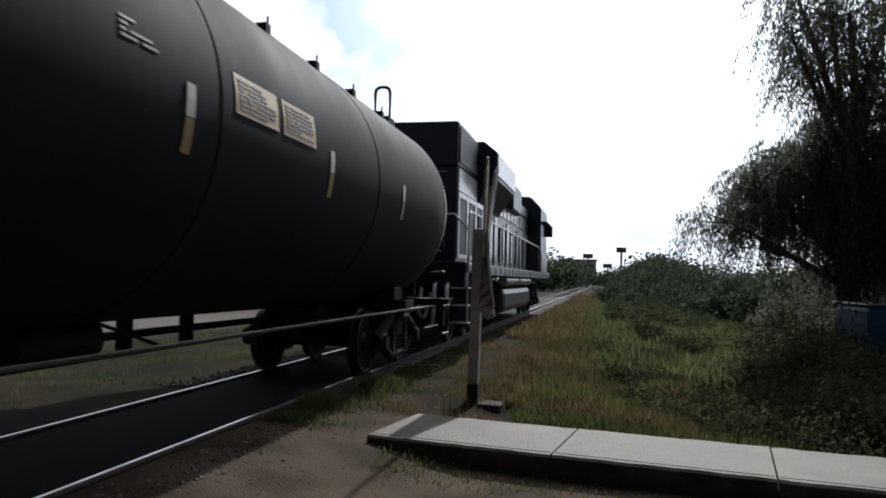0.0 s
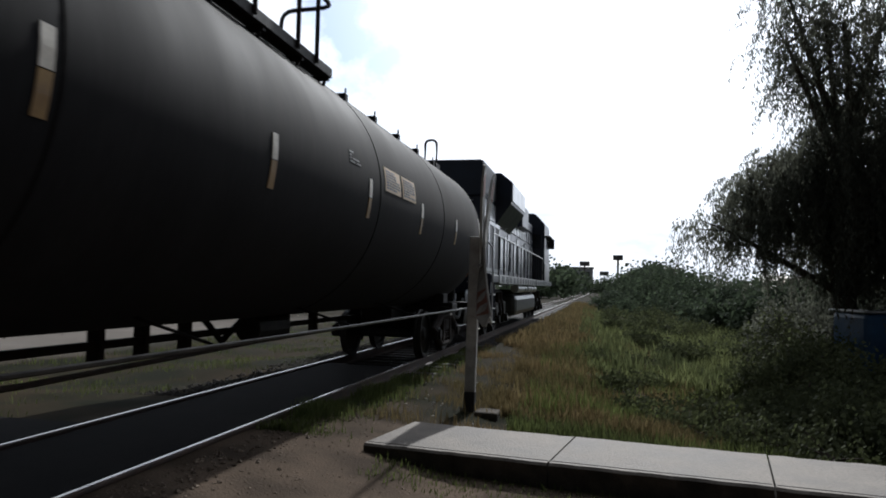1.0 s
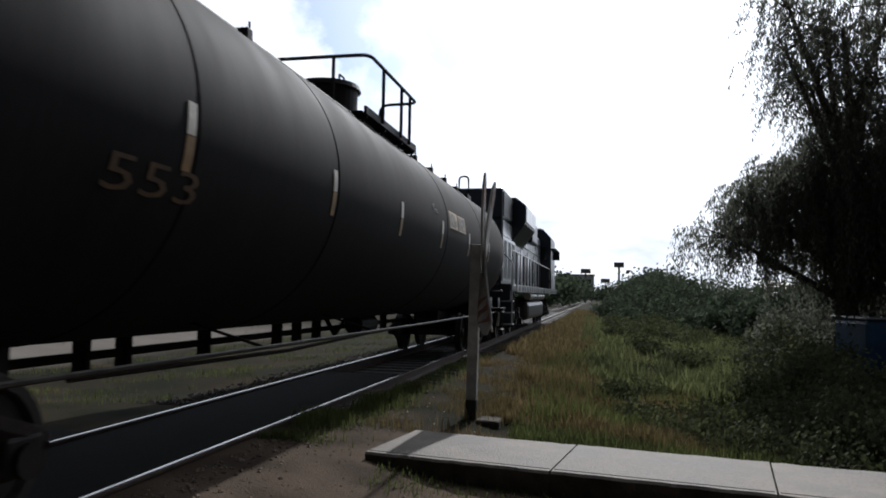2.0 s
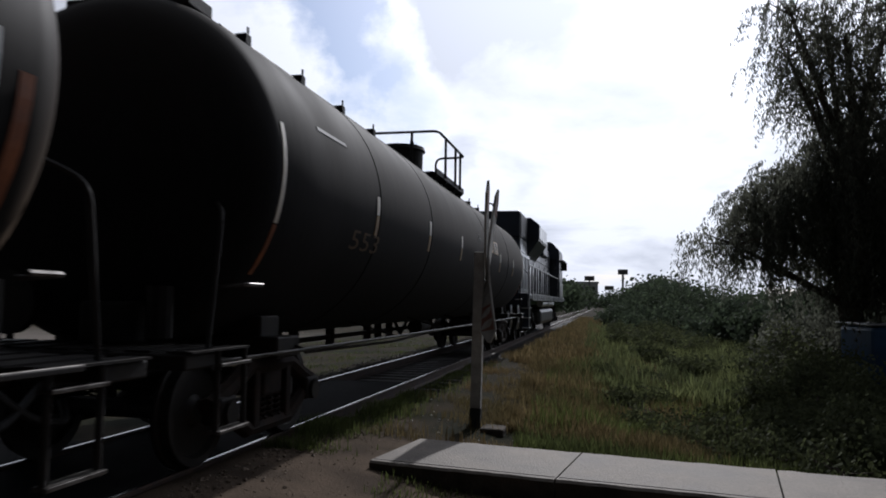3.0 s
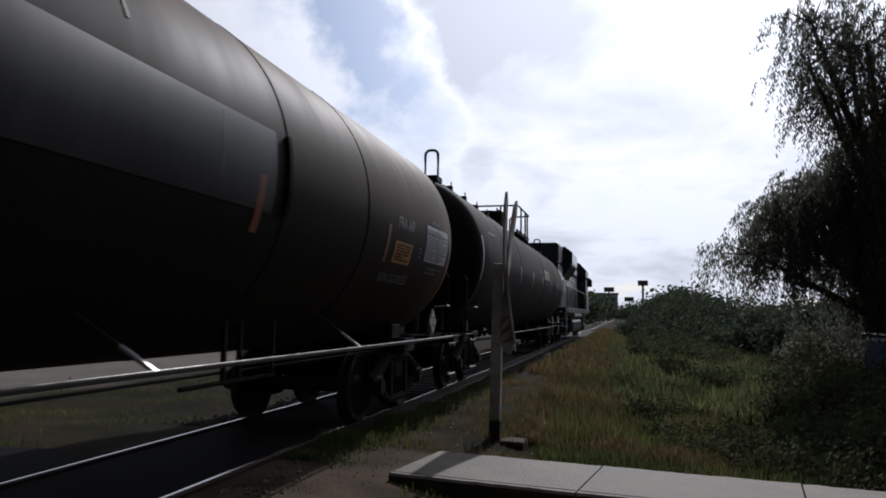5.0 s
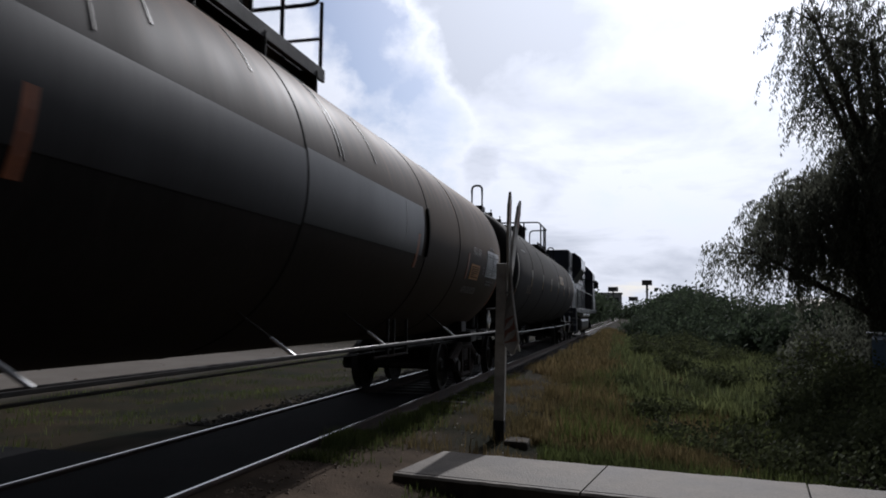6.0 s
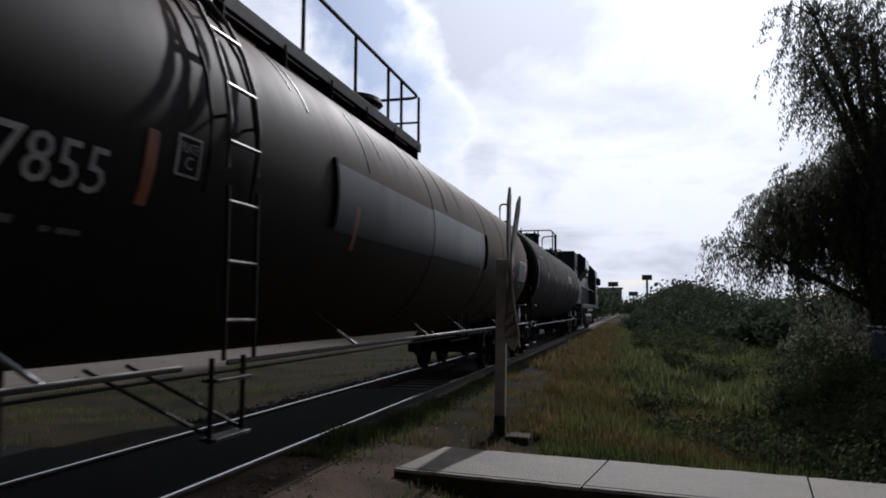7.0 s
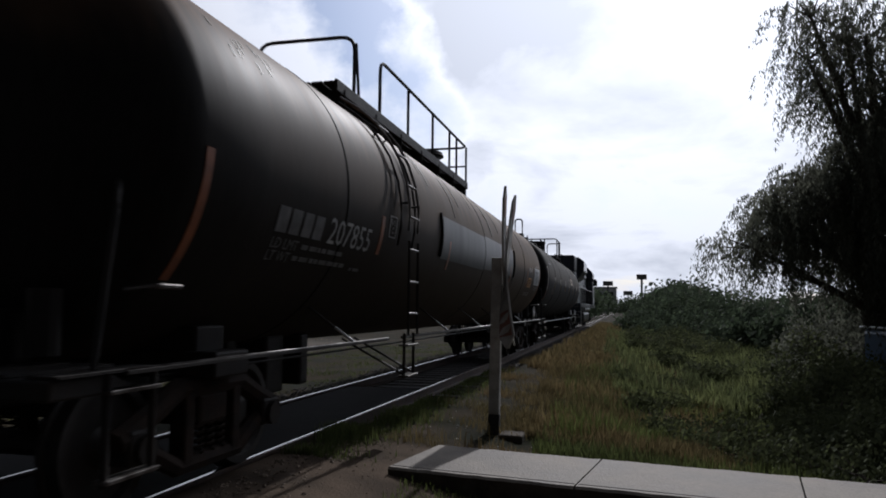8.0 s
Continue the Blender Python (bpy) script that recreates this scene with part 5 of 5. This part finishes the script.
# ---- concrete kerb pavement ----
def pavement():
    top, low = -0.1, -0.42
    root = thing("pavement", pose(-2.2, 6.71, 0, 0, 0, -9.0), "raised concrete pavement of cast slabs with a dark kerb face", "pavement", kind="structure")
    length = 1.79
    for k in range(5):
        bm = bmesh.new()
        n = 14
        x0, x1 = k * length + 0.008, (k + 1) * length - 0.008
        rnd = random.Random(20 + k)
        front, back = [], []
        for i in range(n + 1):
            x = x0 + (x1 - x0) * i / n
            front.append((x, rnd.uniform(-0.012, 0.012)))
            back.append((x + 0.0, 1.25 + rnd.uniform(-0.02, 0.02)))
        lip = 0.022
        rows = []
        for (x, y), (xb, yb) in zip(front, back):
            rows.append([bm.verts.new(p) for p in ((x, y + 0.02, low), (x, y, top - lip), (x, y + lip, top), (xb, yb - lip, top), (xb, yb, top - lip), (xb, yb - 0.01, low))])
        for a, b in zip(rows, rows[1:]):
            for j in range(5):
                bm.faces.new((a[j], b[j], b[j + 1], a[j + 1]))
        bm.faces.new(rows[0])
        bm.faces.new(rows[-1][::-1])
        bmesh.ops.recalc_face_normals(bm, faces=bm.faces)
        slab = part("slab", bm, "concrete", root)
        # side faces get a darker concrete: the kerb's shade painted in with some dirt
        slab.data.materials.append(M["kerb_dirt_shade"])
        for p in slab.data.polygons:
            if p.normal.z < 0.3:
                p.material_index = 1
        slab.rotation_euler = (0, radians(rnd.uniform(-0.15, 0.15)), 0)
        # thin edging strip along the kerb
        bm = box(bmesh.new(), (x0 + 0.01, 0.085, top - 0.01), (x1 - 0.01, 0.1, top + 0.003))
        part("edging_line", bm, "stone", slab)
    return root


pavement()


# ---- crossing sign ----
def crossing_sign():
    root = thing("crossing_sign", pose(-1.75, 10.0, -0.32, 0, 1.0, 1.0), "weathered white level crossing sign with two crossed boards on a post", "sign")
    bm = box(bmesh.new(), (-0.072, -0.072, 0.28), (0.072, 0.072, 2.42), 0.012)
    part("post", bm, "post_white", root, "weathered pale square post")
    bm = box(bmesh.new(), (-0.076, -0.076, -0.2), (0.076, 0.076, 0.29), 0.012)
    part("post_base", bm, "ink", root, "black painted post foot")
    def warped(c, tilt, twist, side, s0, s1, w, h):
        """Pointed board between two stations of its length, twisted towards its lower end."""
        b = bmesh.new()
        turn = Matrix.Rotation(radians(tilt), 4, "X")
        rings = []
        for k in range(15):
            f = s0 + (s1 - s0) * k / 14
            wide = w * min(1.0, max(0.06, (1 - abs(f)) / 0.12) ** 0.6)
            roll = Matrix.Rotation(radians(twist * max(0.0, 0.15 - f) ** 1.2), 4, "Z")
            bow = 0.05 * f * f if f > 0 else 0.1 * f * f
            rings.append([b.verts.new(c + turn @ (Vector((bow, 0, f * h)) + roll @ Vector((x, y, 0)))) for x, y in ((-side, -wide), (side, -wide), (side, wide), (-side, wide))])
        for p, q in zip(rings, rings[1:]):
            for k in range(4):
                b.faces.new((p[k], p[(k + 1) % 4], q[(k + 1) % 4], q[k]))
        b.faces.new(rings[0][::-1])
        b.faces.new(rings[-1])
        bmesh.ops.recalc_face_normals(b, faces=b.faces)
        return b

    for tilt, twist, dx in ((22, 10, 0.1), (-22, 58, 0.125)):
        c = Vector((dx, 0.0, 2.28))
        board = part("crossed_board", warped(c, tilt, twist, 0.014, -1.0, 1.0, 0.13, 1.16), "post_white", root, "pale warped pointed board with faded red ends")
        for s0, s1 in ((0.64, 0.88), (-0.86, -0.56)):
            part("red_panel", warped(c, tilt, twist, 0.0175, s0, s1, 0.105, 1.16), "faded_red", board)
    bm = rod(bmesh.new(), (0.1, -0.26, 2.02), (0.115, -0.02, 2.02), 0.017, 12)
    part("bolt", bm, "steel", root, "bright bolt head")
    bm = box(bmesh.new(), (0.1, -0.28, -0.12), (0.42, 0.1, 0.06), 0.03)
    tagged(part("footing", bm, "kerb_dirt_shade", root), "broken dirty concrete footing")
    return root


crossing_sign()


# ---- plants ----
def grass(name, count, place, height, mat, label, seed, width=0.012):
    """Bent tapering blades as one object."""
    rnd = np.random.RandomState(seed)
    prnd = random.Random(seed)
    verts, faces = [], []
    for i in range(count):
        x, y = place(prnd)
        z = ground_height(x, y) - 0.02
        h = height(x, y) * prnd.uniform(0.45, 1.15)
        a = prnd.uniform(0, math.tau)
        lean = prnd.uniform(0.1, 0.6) * h
        w = width * prnd.uniform(0.6, 1.4)
        dx, dy = math.cos(a) * lean, math.sin(a) * lean
        wx, wy = -math.sin(a) * w, math.cos(a) * w
        b = len(verts)
        verts += [(x - wx, y - wy, z), (x + wx, y + wy, z), (x + dx * 0.35 + wx * 0.7, y + dy * 0.35 + wy * 0.7, z + h * 0.6), (x + dx * 0.35 - wx * 0.7, y + dy * 0.35 - wy * 0.7, z + h * 0.6), (x + dx, y + dy, z + h)]
        faces += [(b, b + 1, b + 2, b + 3), (b + 3, b + 2, b + 4)]
    ob = raw(name, verts, faces, mat)
    return tagged(ob, label, "grass", kind="stuff")


def tuft_h(base, amp, seed):
    return lambda x, y: base + amp * (0.5 + 0.9 * noise.noise((x * 0.8, y * 0.8, seed)))


def in_field(r, x0, x1, y0, y1, power=1.6):
    y = y0 + (y1 - y0) * r.random() ** power
    spread = 1.0 + (y - y0) * 0.03
    return r.uniform(x0, x1) * spread, y


def clumpy(place, seed, cut):
    def f(r):
        for _ in range(12):
            x, y = place(r)
            if noise.noise((x * 0.9, y * 0.9, seed)) + r.uniform(-0.2, 0.2) > cut:
                return x, y
        return x, y
    return f


grass("grass", 17000, clumpy(lambda r: in_field(r, -1.1, 5.2, 8.9, 22), 3.0, 0.02), tuft_h(0.15, 0.26, 2.0), "grass_green", "tufted rough green grass behind the pavement", 31, width=0.009)
grass("grass", 24000, clumpy(lambda r: in_field(r, -1.5, 1.7, 10.1, 30, 1.25), 7.0, -0.1), tuft_h(0.13, 0.24, 5.0), "grass_dry", "dry straw-coloured grass beside the track", 32, width=0.008)
grass("grass", 7000, clumpy(lambda r: (r.uniform(-3.0, -0.8), r.uniform(8.2, 24)), 9.0, 0.1), tuft_h(0.1, 0.14, 5.0), "grass_dry", "short dead weeds on the track's bank", 33, width=0.006)
grass("grass", 9000, clumpy(lambda r: (r.uniform(-11.4, -6.0), 3.5 + 30 * r.random() ** 1.4), 11.0, 0.05), tuft_h(0.07, 0.09, 6.0), "grass_green", "low grass beyond the far rail", 34, width=0.007)
grass("grass", 30000, clumpy(lambda r: in_field(r, -0.6, 9.0, 17, 62, 1.3), 21.0, -0.12), tuft_h(0.26, 0.36, 8.0), "grass_field", "rough green grass of the field", 35, width=0.022)
grass("grass", 6500, clumpy(lambda r: (-3.33 + abs(r.gauss(0, 0.3)), 6.8 + 12 * r.random() ** 1.3), 13.0, -0.1), tuft_h(0.09, 0.12, 4.0), "grass_green", "weeds growing over the foot of the rail", 38, width=0.006)
grass("grass", 9000, lambda r: (r.uniform(-2.6, -0.4), 20 + 60 * r.random() ** 1.3), tuft_h(0.2, 0.25, 5.0), "grass_dry", "dry grass along the bank", 37, width=0.02)
grass("grass", 1500, lambda r: (r.uniform(-2.0, 2.4), 6.35 - 0.16 * r.uniform(-2, 2.4) + abs(r.gauss(0, 0.12)) - 0.15), tuft_h(0.05, 0.05, 3.0), "grass_green", "weeds at the foot of the kerb", 36, width=0.006)


def leaves(verts, faces, c, normal_seed, s, n, r, squash=0.8):
    for _ in range(n):
        d = Vector((r.gauss(0, 1), r.gauss(0, 1), r.gauss(0, 1) * squash))
        p = c + d * normal_seed
        u = Vector((r.uniform(-1, 1), r.uniform(-1, 1), r.uniform(-1, 0.6))).normalized()
        v = u.orthogonal().normalized() * 0.42
        k = s * r.uniform(0.6, 1.3)
        b = len(verts)
        verts += [p, p + (u * 0.5 + v) * k, p + u * k, p + (u * 0.5 - v) * k]
        faces.append((b, b + 1, b + 2, b + 3))


def limb(bm, p, q, r0, r1, seg=7):
    d = Vector(q) - Vector(p)
    m = Matrix.Translation((Vector(p) + Vector(q)) / 2) @ d.to_track_quat("Z", "Y").to_matrix().to_4x4()
    bmesh.ops.create_cone(bm, cap_ends=True, segments=seg, radius1=r0, radius2=r1, depth=d.length * 1.04, matrix=m)


def bush(name, x, y, w, h, mat, label, seed, clumps=40, leaf=0.09, per=60, category="shrub", group="shrubs in the field", trunk=True):
    r = random.Random(seed)
    z = ground_height(x, y)
    root = thing(name, pose(x, y, z), label, category, group)
    verts, faces = [], []
    bm = bmesh.new()
    limb(bm, (0, 0, -0.15), (0.05, 0, h * 0.35), 0.05 * h ** 0.7, 0.03 * h ** 0.7)
    for i in range(clumps):
        a, k = r.uniform(0, math.tau), math.sqrt(r.random())
        hh = h * (0.12 + 0.8 * r.random() * (1 - 0.55 * k * k))
        c = Vector((math.cos(a) * k * w / 2, math.sin(a) * k * w / 2, hh))
        leaves(verts, faces, c, w * 0.07 + 0.05, leaf, per, r)
        if i % 4 == 0:
            limb(bm, (0.05, 0, h * 0.3), c, 0.022 * h ** 0.6, 0.006)
    stem = part("stems" if category == "weeds" else "trunk", bm, "bark", root)
    if category == "weeds":
        tagged(stem, kind="stuff")
    raw("crown", verts, faces, mat, root)
    return root


rb = random.Random(77)
# leafy weeds behind the pavement
for x, y, w, h in ((1.2, 11.4, 1.0, 0.5), (1.8, 12.3, 1.2, 0.65), (2.3, 11.2, 1.1, 0.6), (1.5, 13.6, 1.1, 0.55), (2.2, 13.4, 1.2, 0.75), (0.7, 12.8, 0.8, 0.4), (2.9, 10.4, 1.3, 0.7), (0.2, 15.2, 0.7, 0.35), (-0.2, 19.5, 0.8, 0.4), (1.1, 21.0, 1.1, 0.55), (0.9, 17.0, 0.9, 0.45)):
    bush("weed_clump", x, y, w, h, "leaf_bush", "low leafy weeds growing in the grass", rb.randrange(999), clumps=22, leaf=0.07, per=34, category="weeds", group="weeds in the field")

GREEN = "leafy green shrub in the overgrown field"
for x, y, w, h in ((2.8, 26.0, 1.7, 0.6), (4.1, 38.0, 2.4, 1.2), (1.6, 30.0, 1.8, 0.8), (5.0, 26.5, 1.6, 0.7), (1.2, 47.0, 2.8, 1.4), (2.8, 44.0, 2.4, 1.0), (3.4, 52.0, 2.6, 1.3), (0.8, 37.0, 1.5, 0.7), (6.4, 34.0, 2.0, 0.9)):
    bush("shrub", x, y, w, h, "leaf_bush", GREEN, rb.randrange(999), clumps=34, leaf=0.13, per=46)

for x, y, w, h in ((3.5, 12.2, 1.5, 1.15), (4.2, 13.4, 1.9, 1.5), (3.7, 14.8, 1.7, 1.6), (4.9, 14.8, 1.9, 1.4), (5.0, 12.4, 1.9, 1.0), (4.5, 17.0, 2.0, 1.9), (4.2, 11.0, 1.5, 0.9), (3.0, 13.6, 1.0, 0.7), (5.6, 15.6, 1.8, 1.45), (4.4, 19.4, 2.2, 2.0), (6.4, 15.2, 1.9, 1.5), (3.3, 17.4, 1.0, 0.8)):
    bush("shrub", x, y, w, h, "leaf_bush", "dense dark shrub below the weeping tree", rb.randrange(999), clumps=46, leaf=0.085, per=70)

for x, y, w, h in ((5.4, 20.6, 2.8, 2.7), (7.4, 20.8, 3.2, 3.4), (9.2, 20.4, 3.2, 3.6)):
    bush("shrub", x, y, w, h, "leaf_willow", "tall dark shrub behind the weeping tree's trunk", rb.randrange(999), clumps=60, leaf=0.13, per=60)

for x, y, w, h in ((5.4, 58, 5.0, 2.8), (2.6, 60, 4.0, 2.2), (1.4, 72, 4.0, 2.2), (1.8, 90, 5, 2.6), (3.4, 78, 4.5, 2.8)):
    bush("shrub", x, y, w, h, "leaf_far", GREEN, rb.randrange(999), clumps=34, leaf=0.24, per=44)

# hedge of trees along the field's far side
for x, y, w, h in ((4.6, 84, 6, 4.6), (6.4, 80, 6, 5.2), (9.2, 76, 7, 4.4), (12.0, 73, 7, 4.3), (14.8, 70, 7, 4.4), (17.6, 67, 7, 4.5), (20.4, 63, 7, 4.6), (23.2, 60, 7, 4.8), (7.6, 48, 4.6, 2.8), (9.8, 44, 5, 3.2), (12.4, 41, 6, 3.5), (15.0, 38, 6, 3.8), (7.4, 92, 8, 5.4), (11.5, 30.5, 5, 3.2)):
    bush("tree", x, y, w, h, "leaf_far", "dark green low tree in the hedge line", rb.randrange(999), clumps=70, leaf=0.3, per=56, category="tree", group="trees along the field")

# trees beyond, both sides of the line
for x, y, w, h in ((-9.5, 120, 12, 6.5), (-12.5, 150, 14, 8.5), (-8.0, 190, 12, 6.5), (-17, 140, 14, 8), (8.5, 130, 13, 7.0), (9.5, 110, 12, 7), (1.0, 300, 14, 7), (12, 230, 18, 9), (-14, 300, 22, 11), (-1.5, 420, 22, 9), (12, 170, 16, 9)):
    bush("tree", x, y, w, h, "leaf_far", "hazy green tree in the distance", rb.randrange(999), clumps=46, leaf=0.7, per=40, category="tree", group="distant trees")


# ---- weeping tree ----
def weeping_tree():
    r = random.Random(5)
    bx, by = 5.35, 18.2
    z = ground_height(bx, by)
    root = thing("weeping_tree", pose(bx, by, z), "large dark weeping tree with hanging fronds over the field", "tree")
    bm = bmesh.new()
    limb(bm, (0, 0, -0.3), (0.15, 0.1, 1.8), 0.34, 0.27, 10)
    limb(bm, (0.15, 0.1, 1.75), (-0.1, 0, 3.6), 0.27, 0.2, 10)
    limb(bm, (-0.1, 0, 3.5), (0.3, 0.1, 6.2), 0.2, 0.12, 9)
    limb(bm, (0.3, 0.1, 6.1), (0.1, 0, 8.6), 0.12, 0.05, 8)
    # lobes of the crown: centre, radii, fronds, hang length
    lower = [((-2.0, 0, 4.75), (0.8, 1.4, 0.5), 110, (0.5, 1.2)),
           ((-1.3, 0, 5.35), (0.7, 1.4, 0.5), 90, (0.5, 1.2)),
           ((-2.45, -0.3, 3.75), (1.2, 1.6, 0.65), 130, (0.4, 1.0)),
           ((-1.35, 0.2, 4.4), (1.2, 1.6, 0.9), 190, (0.7, 1.9)),
           ((-0.6, 0.1, 5.3), (1.0, 1.5, 0.8), 160, (0.7, 1.6)),
           ((0.2, 0.0, 6.2), (1.0, 1.5, 0.8), 240, (0.6, 1.4)),
           ((-0.2, 0, 4.6), (1.3, 1.7, 1.5), 330, (1.0, 2.4)),
           ((0.9, 0, 5.0), (1.5, 1.8, 1.7), 560, (1.2, 3.0)),
           ((2.4, 0.3, 5.2), (1.7, 1.8, 2.5), 560, (1.2, 3.2)),
           ((1.6, 0.2, 3.5), (1.7, 1.7, 1.0), 330, (1.0, 2.3)),
           ((3.6, 0.3, 6.0), (1.5, 1.6, 2.6), 260, (1.0, 2.5))]
    upper = [((-1.15, 0, 8.2), (0.8, 1.4, 0.6), 60, (0.4, 0.9)),
           ((-1.05, 0, 9.2), (0.9, 1.4, 0.7), 80, (0.5, 1.1)),
           ((-0.6, 0, 7.3), (1.1, 1.6, 0.8), 110, (0.5, 1.2)),
           ((0.8, 0.2, 7.4), (1.5, 1.8, 1.1), 230, (0.7, 1.6)),
           ((-0.3, 0, 8.6), (1.3, 1.5, 0.8), 120, (0.5, 1.2)),
           ((1.1, 0.0, 9.2), (1.7, 1.7, 1.0), 200, (0.6, 1.4)),
           ((2.9, 0, 8.0), (1.6, 1.7, 1.4), 220, (0.6, 1.5))]
    for c, rad, n, hang in lower + upper:
        verts, faces = [], []
        cv = Vector(c)
        limb(bm, (0.05, 0.0, max(1.9, c[2] * 0.62)), cv, 0.11, 0.035, 7)
        for k in range(7):
            d = Vector((r.uniform(-1, 1) * rad[0], r.uniform(-1, 1) * rad[1], r.uniform(0, 0.9) * rad[2])) * 0.6
            limb(bm, cv, cv + d, 0.035, 0.01, 5)
        for i in range(n):
            d = Vector((r.gauss(0, 1), r.gauss(0, 1), r.gauss(0, 1))).normalized() * r.random() ** 0.45
            p = cv + Vector((d.x * rad[0], d.y * rad[1], d.z * rad[2]))
            length = r.uniform(*hang) * (0.55 + 0.6 * r.random())
            sway = Vector((r.uniform(-0.25, 0.12), r.uniform(-0.2, 0.2), 0))
            out = Vector((d.x, d.y, 0)) * 0.35
            m = int(14 + length * 34)
            for j in range(m):
                f = j / m
                q = p + out * math.sin(f * 1.6) + sway * f * f * length + Vector((0, 0, 0.18 * math.sin(f * 3.0) - length * f ** 1.3))
                q += Vector((r.gauss(0, 0.035), r.gauss(0, 0.035), r.gauss(0, 0.03)))
                u = Vector((r.uniform(-0.45, 0.45), r.uniform(-0.45, 0.45), -r.uniform(0.4, 1.0))).normalized()
                v = u.orthogonal().normalized()
                v.rotate(Euler((r.uniform(0, 6), r.uniform(0, 6), r.uniform(0, 6))))
                v = (v - u * v.dot(u)).normalized() * 0.12
                s = r.uniform(0.07, 0.16)
                b = len(verts)
                verts += [q, q + (u * 0.45 + v) * s, q + u * s, q + (u * 0.45 - v) * s]
                faces.append((b, b + 1, b + 2, b + 3))
        raw("frond_crown", verts, faces, "leaf_willow", root)
    part("trunk", bm, "bark", root)
    return root


weeping_tree()


# ---- distance ----
def far_building():
    x, y = -9.5, 330
    root = thing("building", pose(x, y, -1.0), "pale flat-roofed building far along the line", "building")
    bm = box(bmesh.new(), (-6, 0, 0), (6, 12, 11.5), 0.1)
    wall = part("wall", bm, "wall_pale", root)
    bm = box(bmesh.new(), (-6.4, -0.4, 11.5), (6.4, 12.4, 12.1), 0.1)
    part("roof", bm, "roof_far", root)
    for i in range(4):
        for j in range(3):
            bm = box(bmesh.new(), (-5 + i * 2.7, -0.06, 1.5 + j * 3.3), (-3.4 + i * 2.7, 0.05, 3.2 + j * 3.3), 0.03)
            part("window", bm, "glass", wall)
    return root


def billboard(x, y, h, w):
    root = thing("billboard", pose(x, y, -1.0), "tall roadside billboard on a single mast far away", "billboard", "billboards")
    part("mast", rod(bmesh.new(), (0, 0, 0), (0, 0, h), 0.3, 10), "board", root)
    part("panel", box(bmesh.new(), (-w / 2, -0.3, h - 0.4), (w / 2, 0.3, h + w * 0.38), 0.05), "board", root)
    return root


def mast(x, y, h):
    root = thing("lattice_mast", pose(x, y, -1.0), "thin steel lattice mast above the trees", "mast")
    for sx, sy in ((-1, -1), (1, -1), (1, 1), (-1, 1)):
        part("leg", rod(bmesh.new(), (sx * 0.8, sy * 0.8, 0), (sx * 0.15, sy * 0.15, h), 0.07, 5), "board", root)
    for k in range(9):
        f0, f1 = k / 9, (k + 1) / 9
        a, b = 0.8 - 0.65 * f0, 0.8 - 0.65 * f1
        bm = bmesh.new()
        rod(bm, (-a, -a, h * f0), (b, -b, h * f1), 0.045, 4)
        rod(bm, (a, -a, h * f0), (-b, -b, h * f1), 0.045, 4)
        part("brace", bm, "board", root)


far_building()
billboard(4.4, 200, 10.6, 2.6)
billboard(-6.9, 320, 12.6, 4.2)
billboard(1.8, 420, 10.5, 5.0)
mast(19.5, 200, 11.5)
mast(21.5, 205, 9.5)


def parked_vehicle():
    """Blue tarpaulin-covered pickup load, half hidden by the shrubs."""
    root = thing("covered_trailer", pose(6.75, 17.2, ground_height(6.75, 17.2), 0, 0, 4), "blue tarpaulin-covered trailer behind the shrubs", "trailer")
    bm = box(bmesh.new(), (-1.6, -0.9, 0.45), (1.6, 0.9, 2.0), 0.12)
    part("cover", bm, "blue_tarp", root)
    bm = box(bmesh.new(), (-1.65, -0.95, 1.99), (1.65, 0.95, 2.04), 0.02)
    part("edge_rail", bm, "steel", root)
    for sx in (-0.9, 0.9):
        part("wheel", rod(bmesh.new(), (sx, -0.95, 0.3), (sx, -0.75, 0.3), 0.3, 18), "ink", root)
        part("wheel", rod(bmesh.new(), (sx, 0.75, 0.3), (sx, 0.95, 0.3), 0.3, 18), "ink", root)


parked_vehicle()


# unseen wall added on the right to close the place and cut skylight
bm = box(bmesh.new(), (13.0, -40.0, -0.6), (13.25, 12.0, 4.6), 0.03)
tagged(part("unseen_wall", bm, "wall_dull"), "plain rendered wall, added out of view to cut skylight", "wall", kind="structure")




def motions():
    times = [k * 0.5 for k in range(17)]
    for ob, mid in ((car_one, mid_one), (car_two, mid_two), (loco, mid_loco)):
        walk(ob, [(t, pose(TRACK_X, mid + travel(t), 0)) for t in times])
    fine = [min(8.0, round(k * 4 / 30, 4)) for k in range(61)]
    for ob, y in wheels:
        walk(ob, [(t, pose(0, y, WHEEL_R, -math.degrees(travel(t) / WHEEL_R))) for t in fine])


motions()
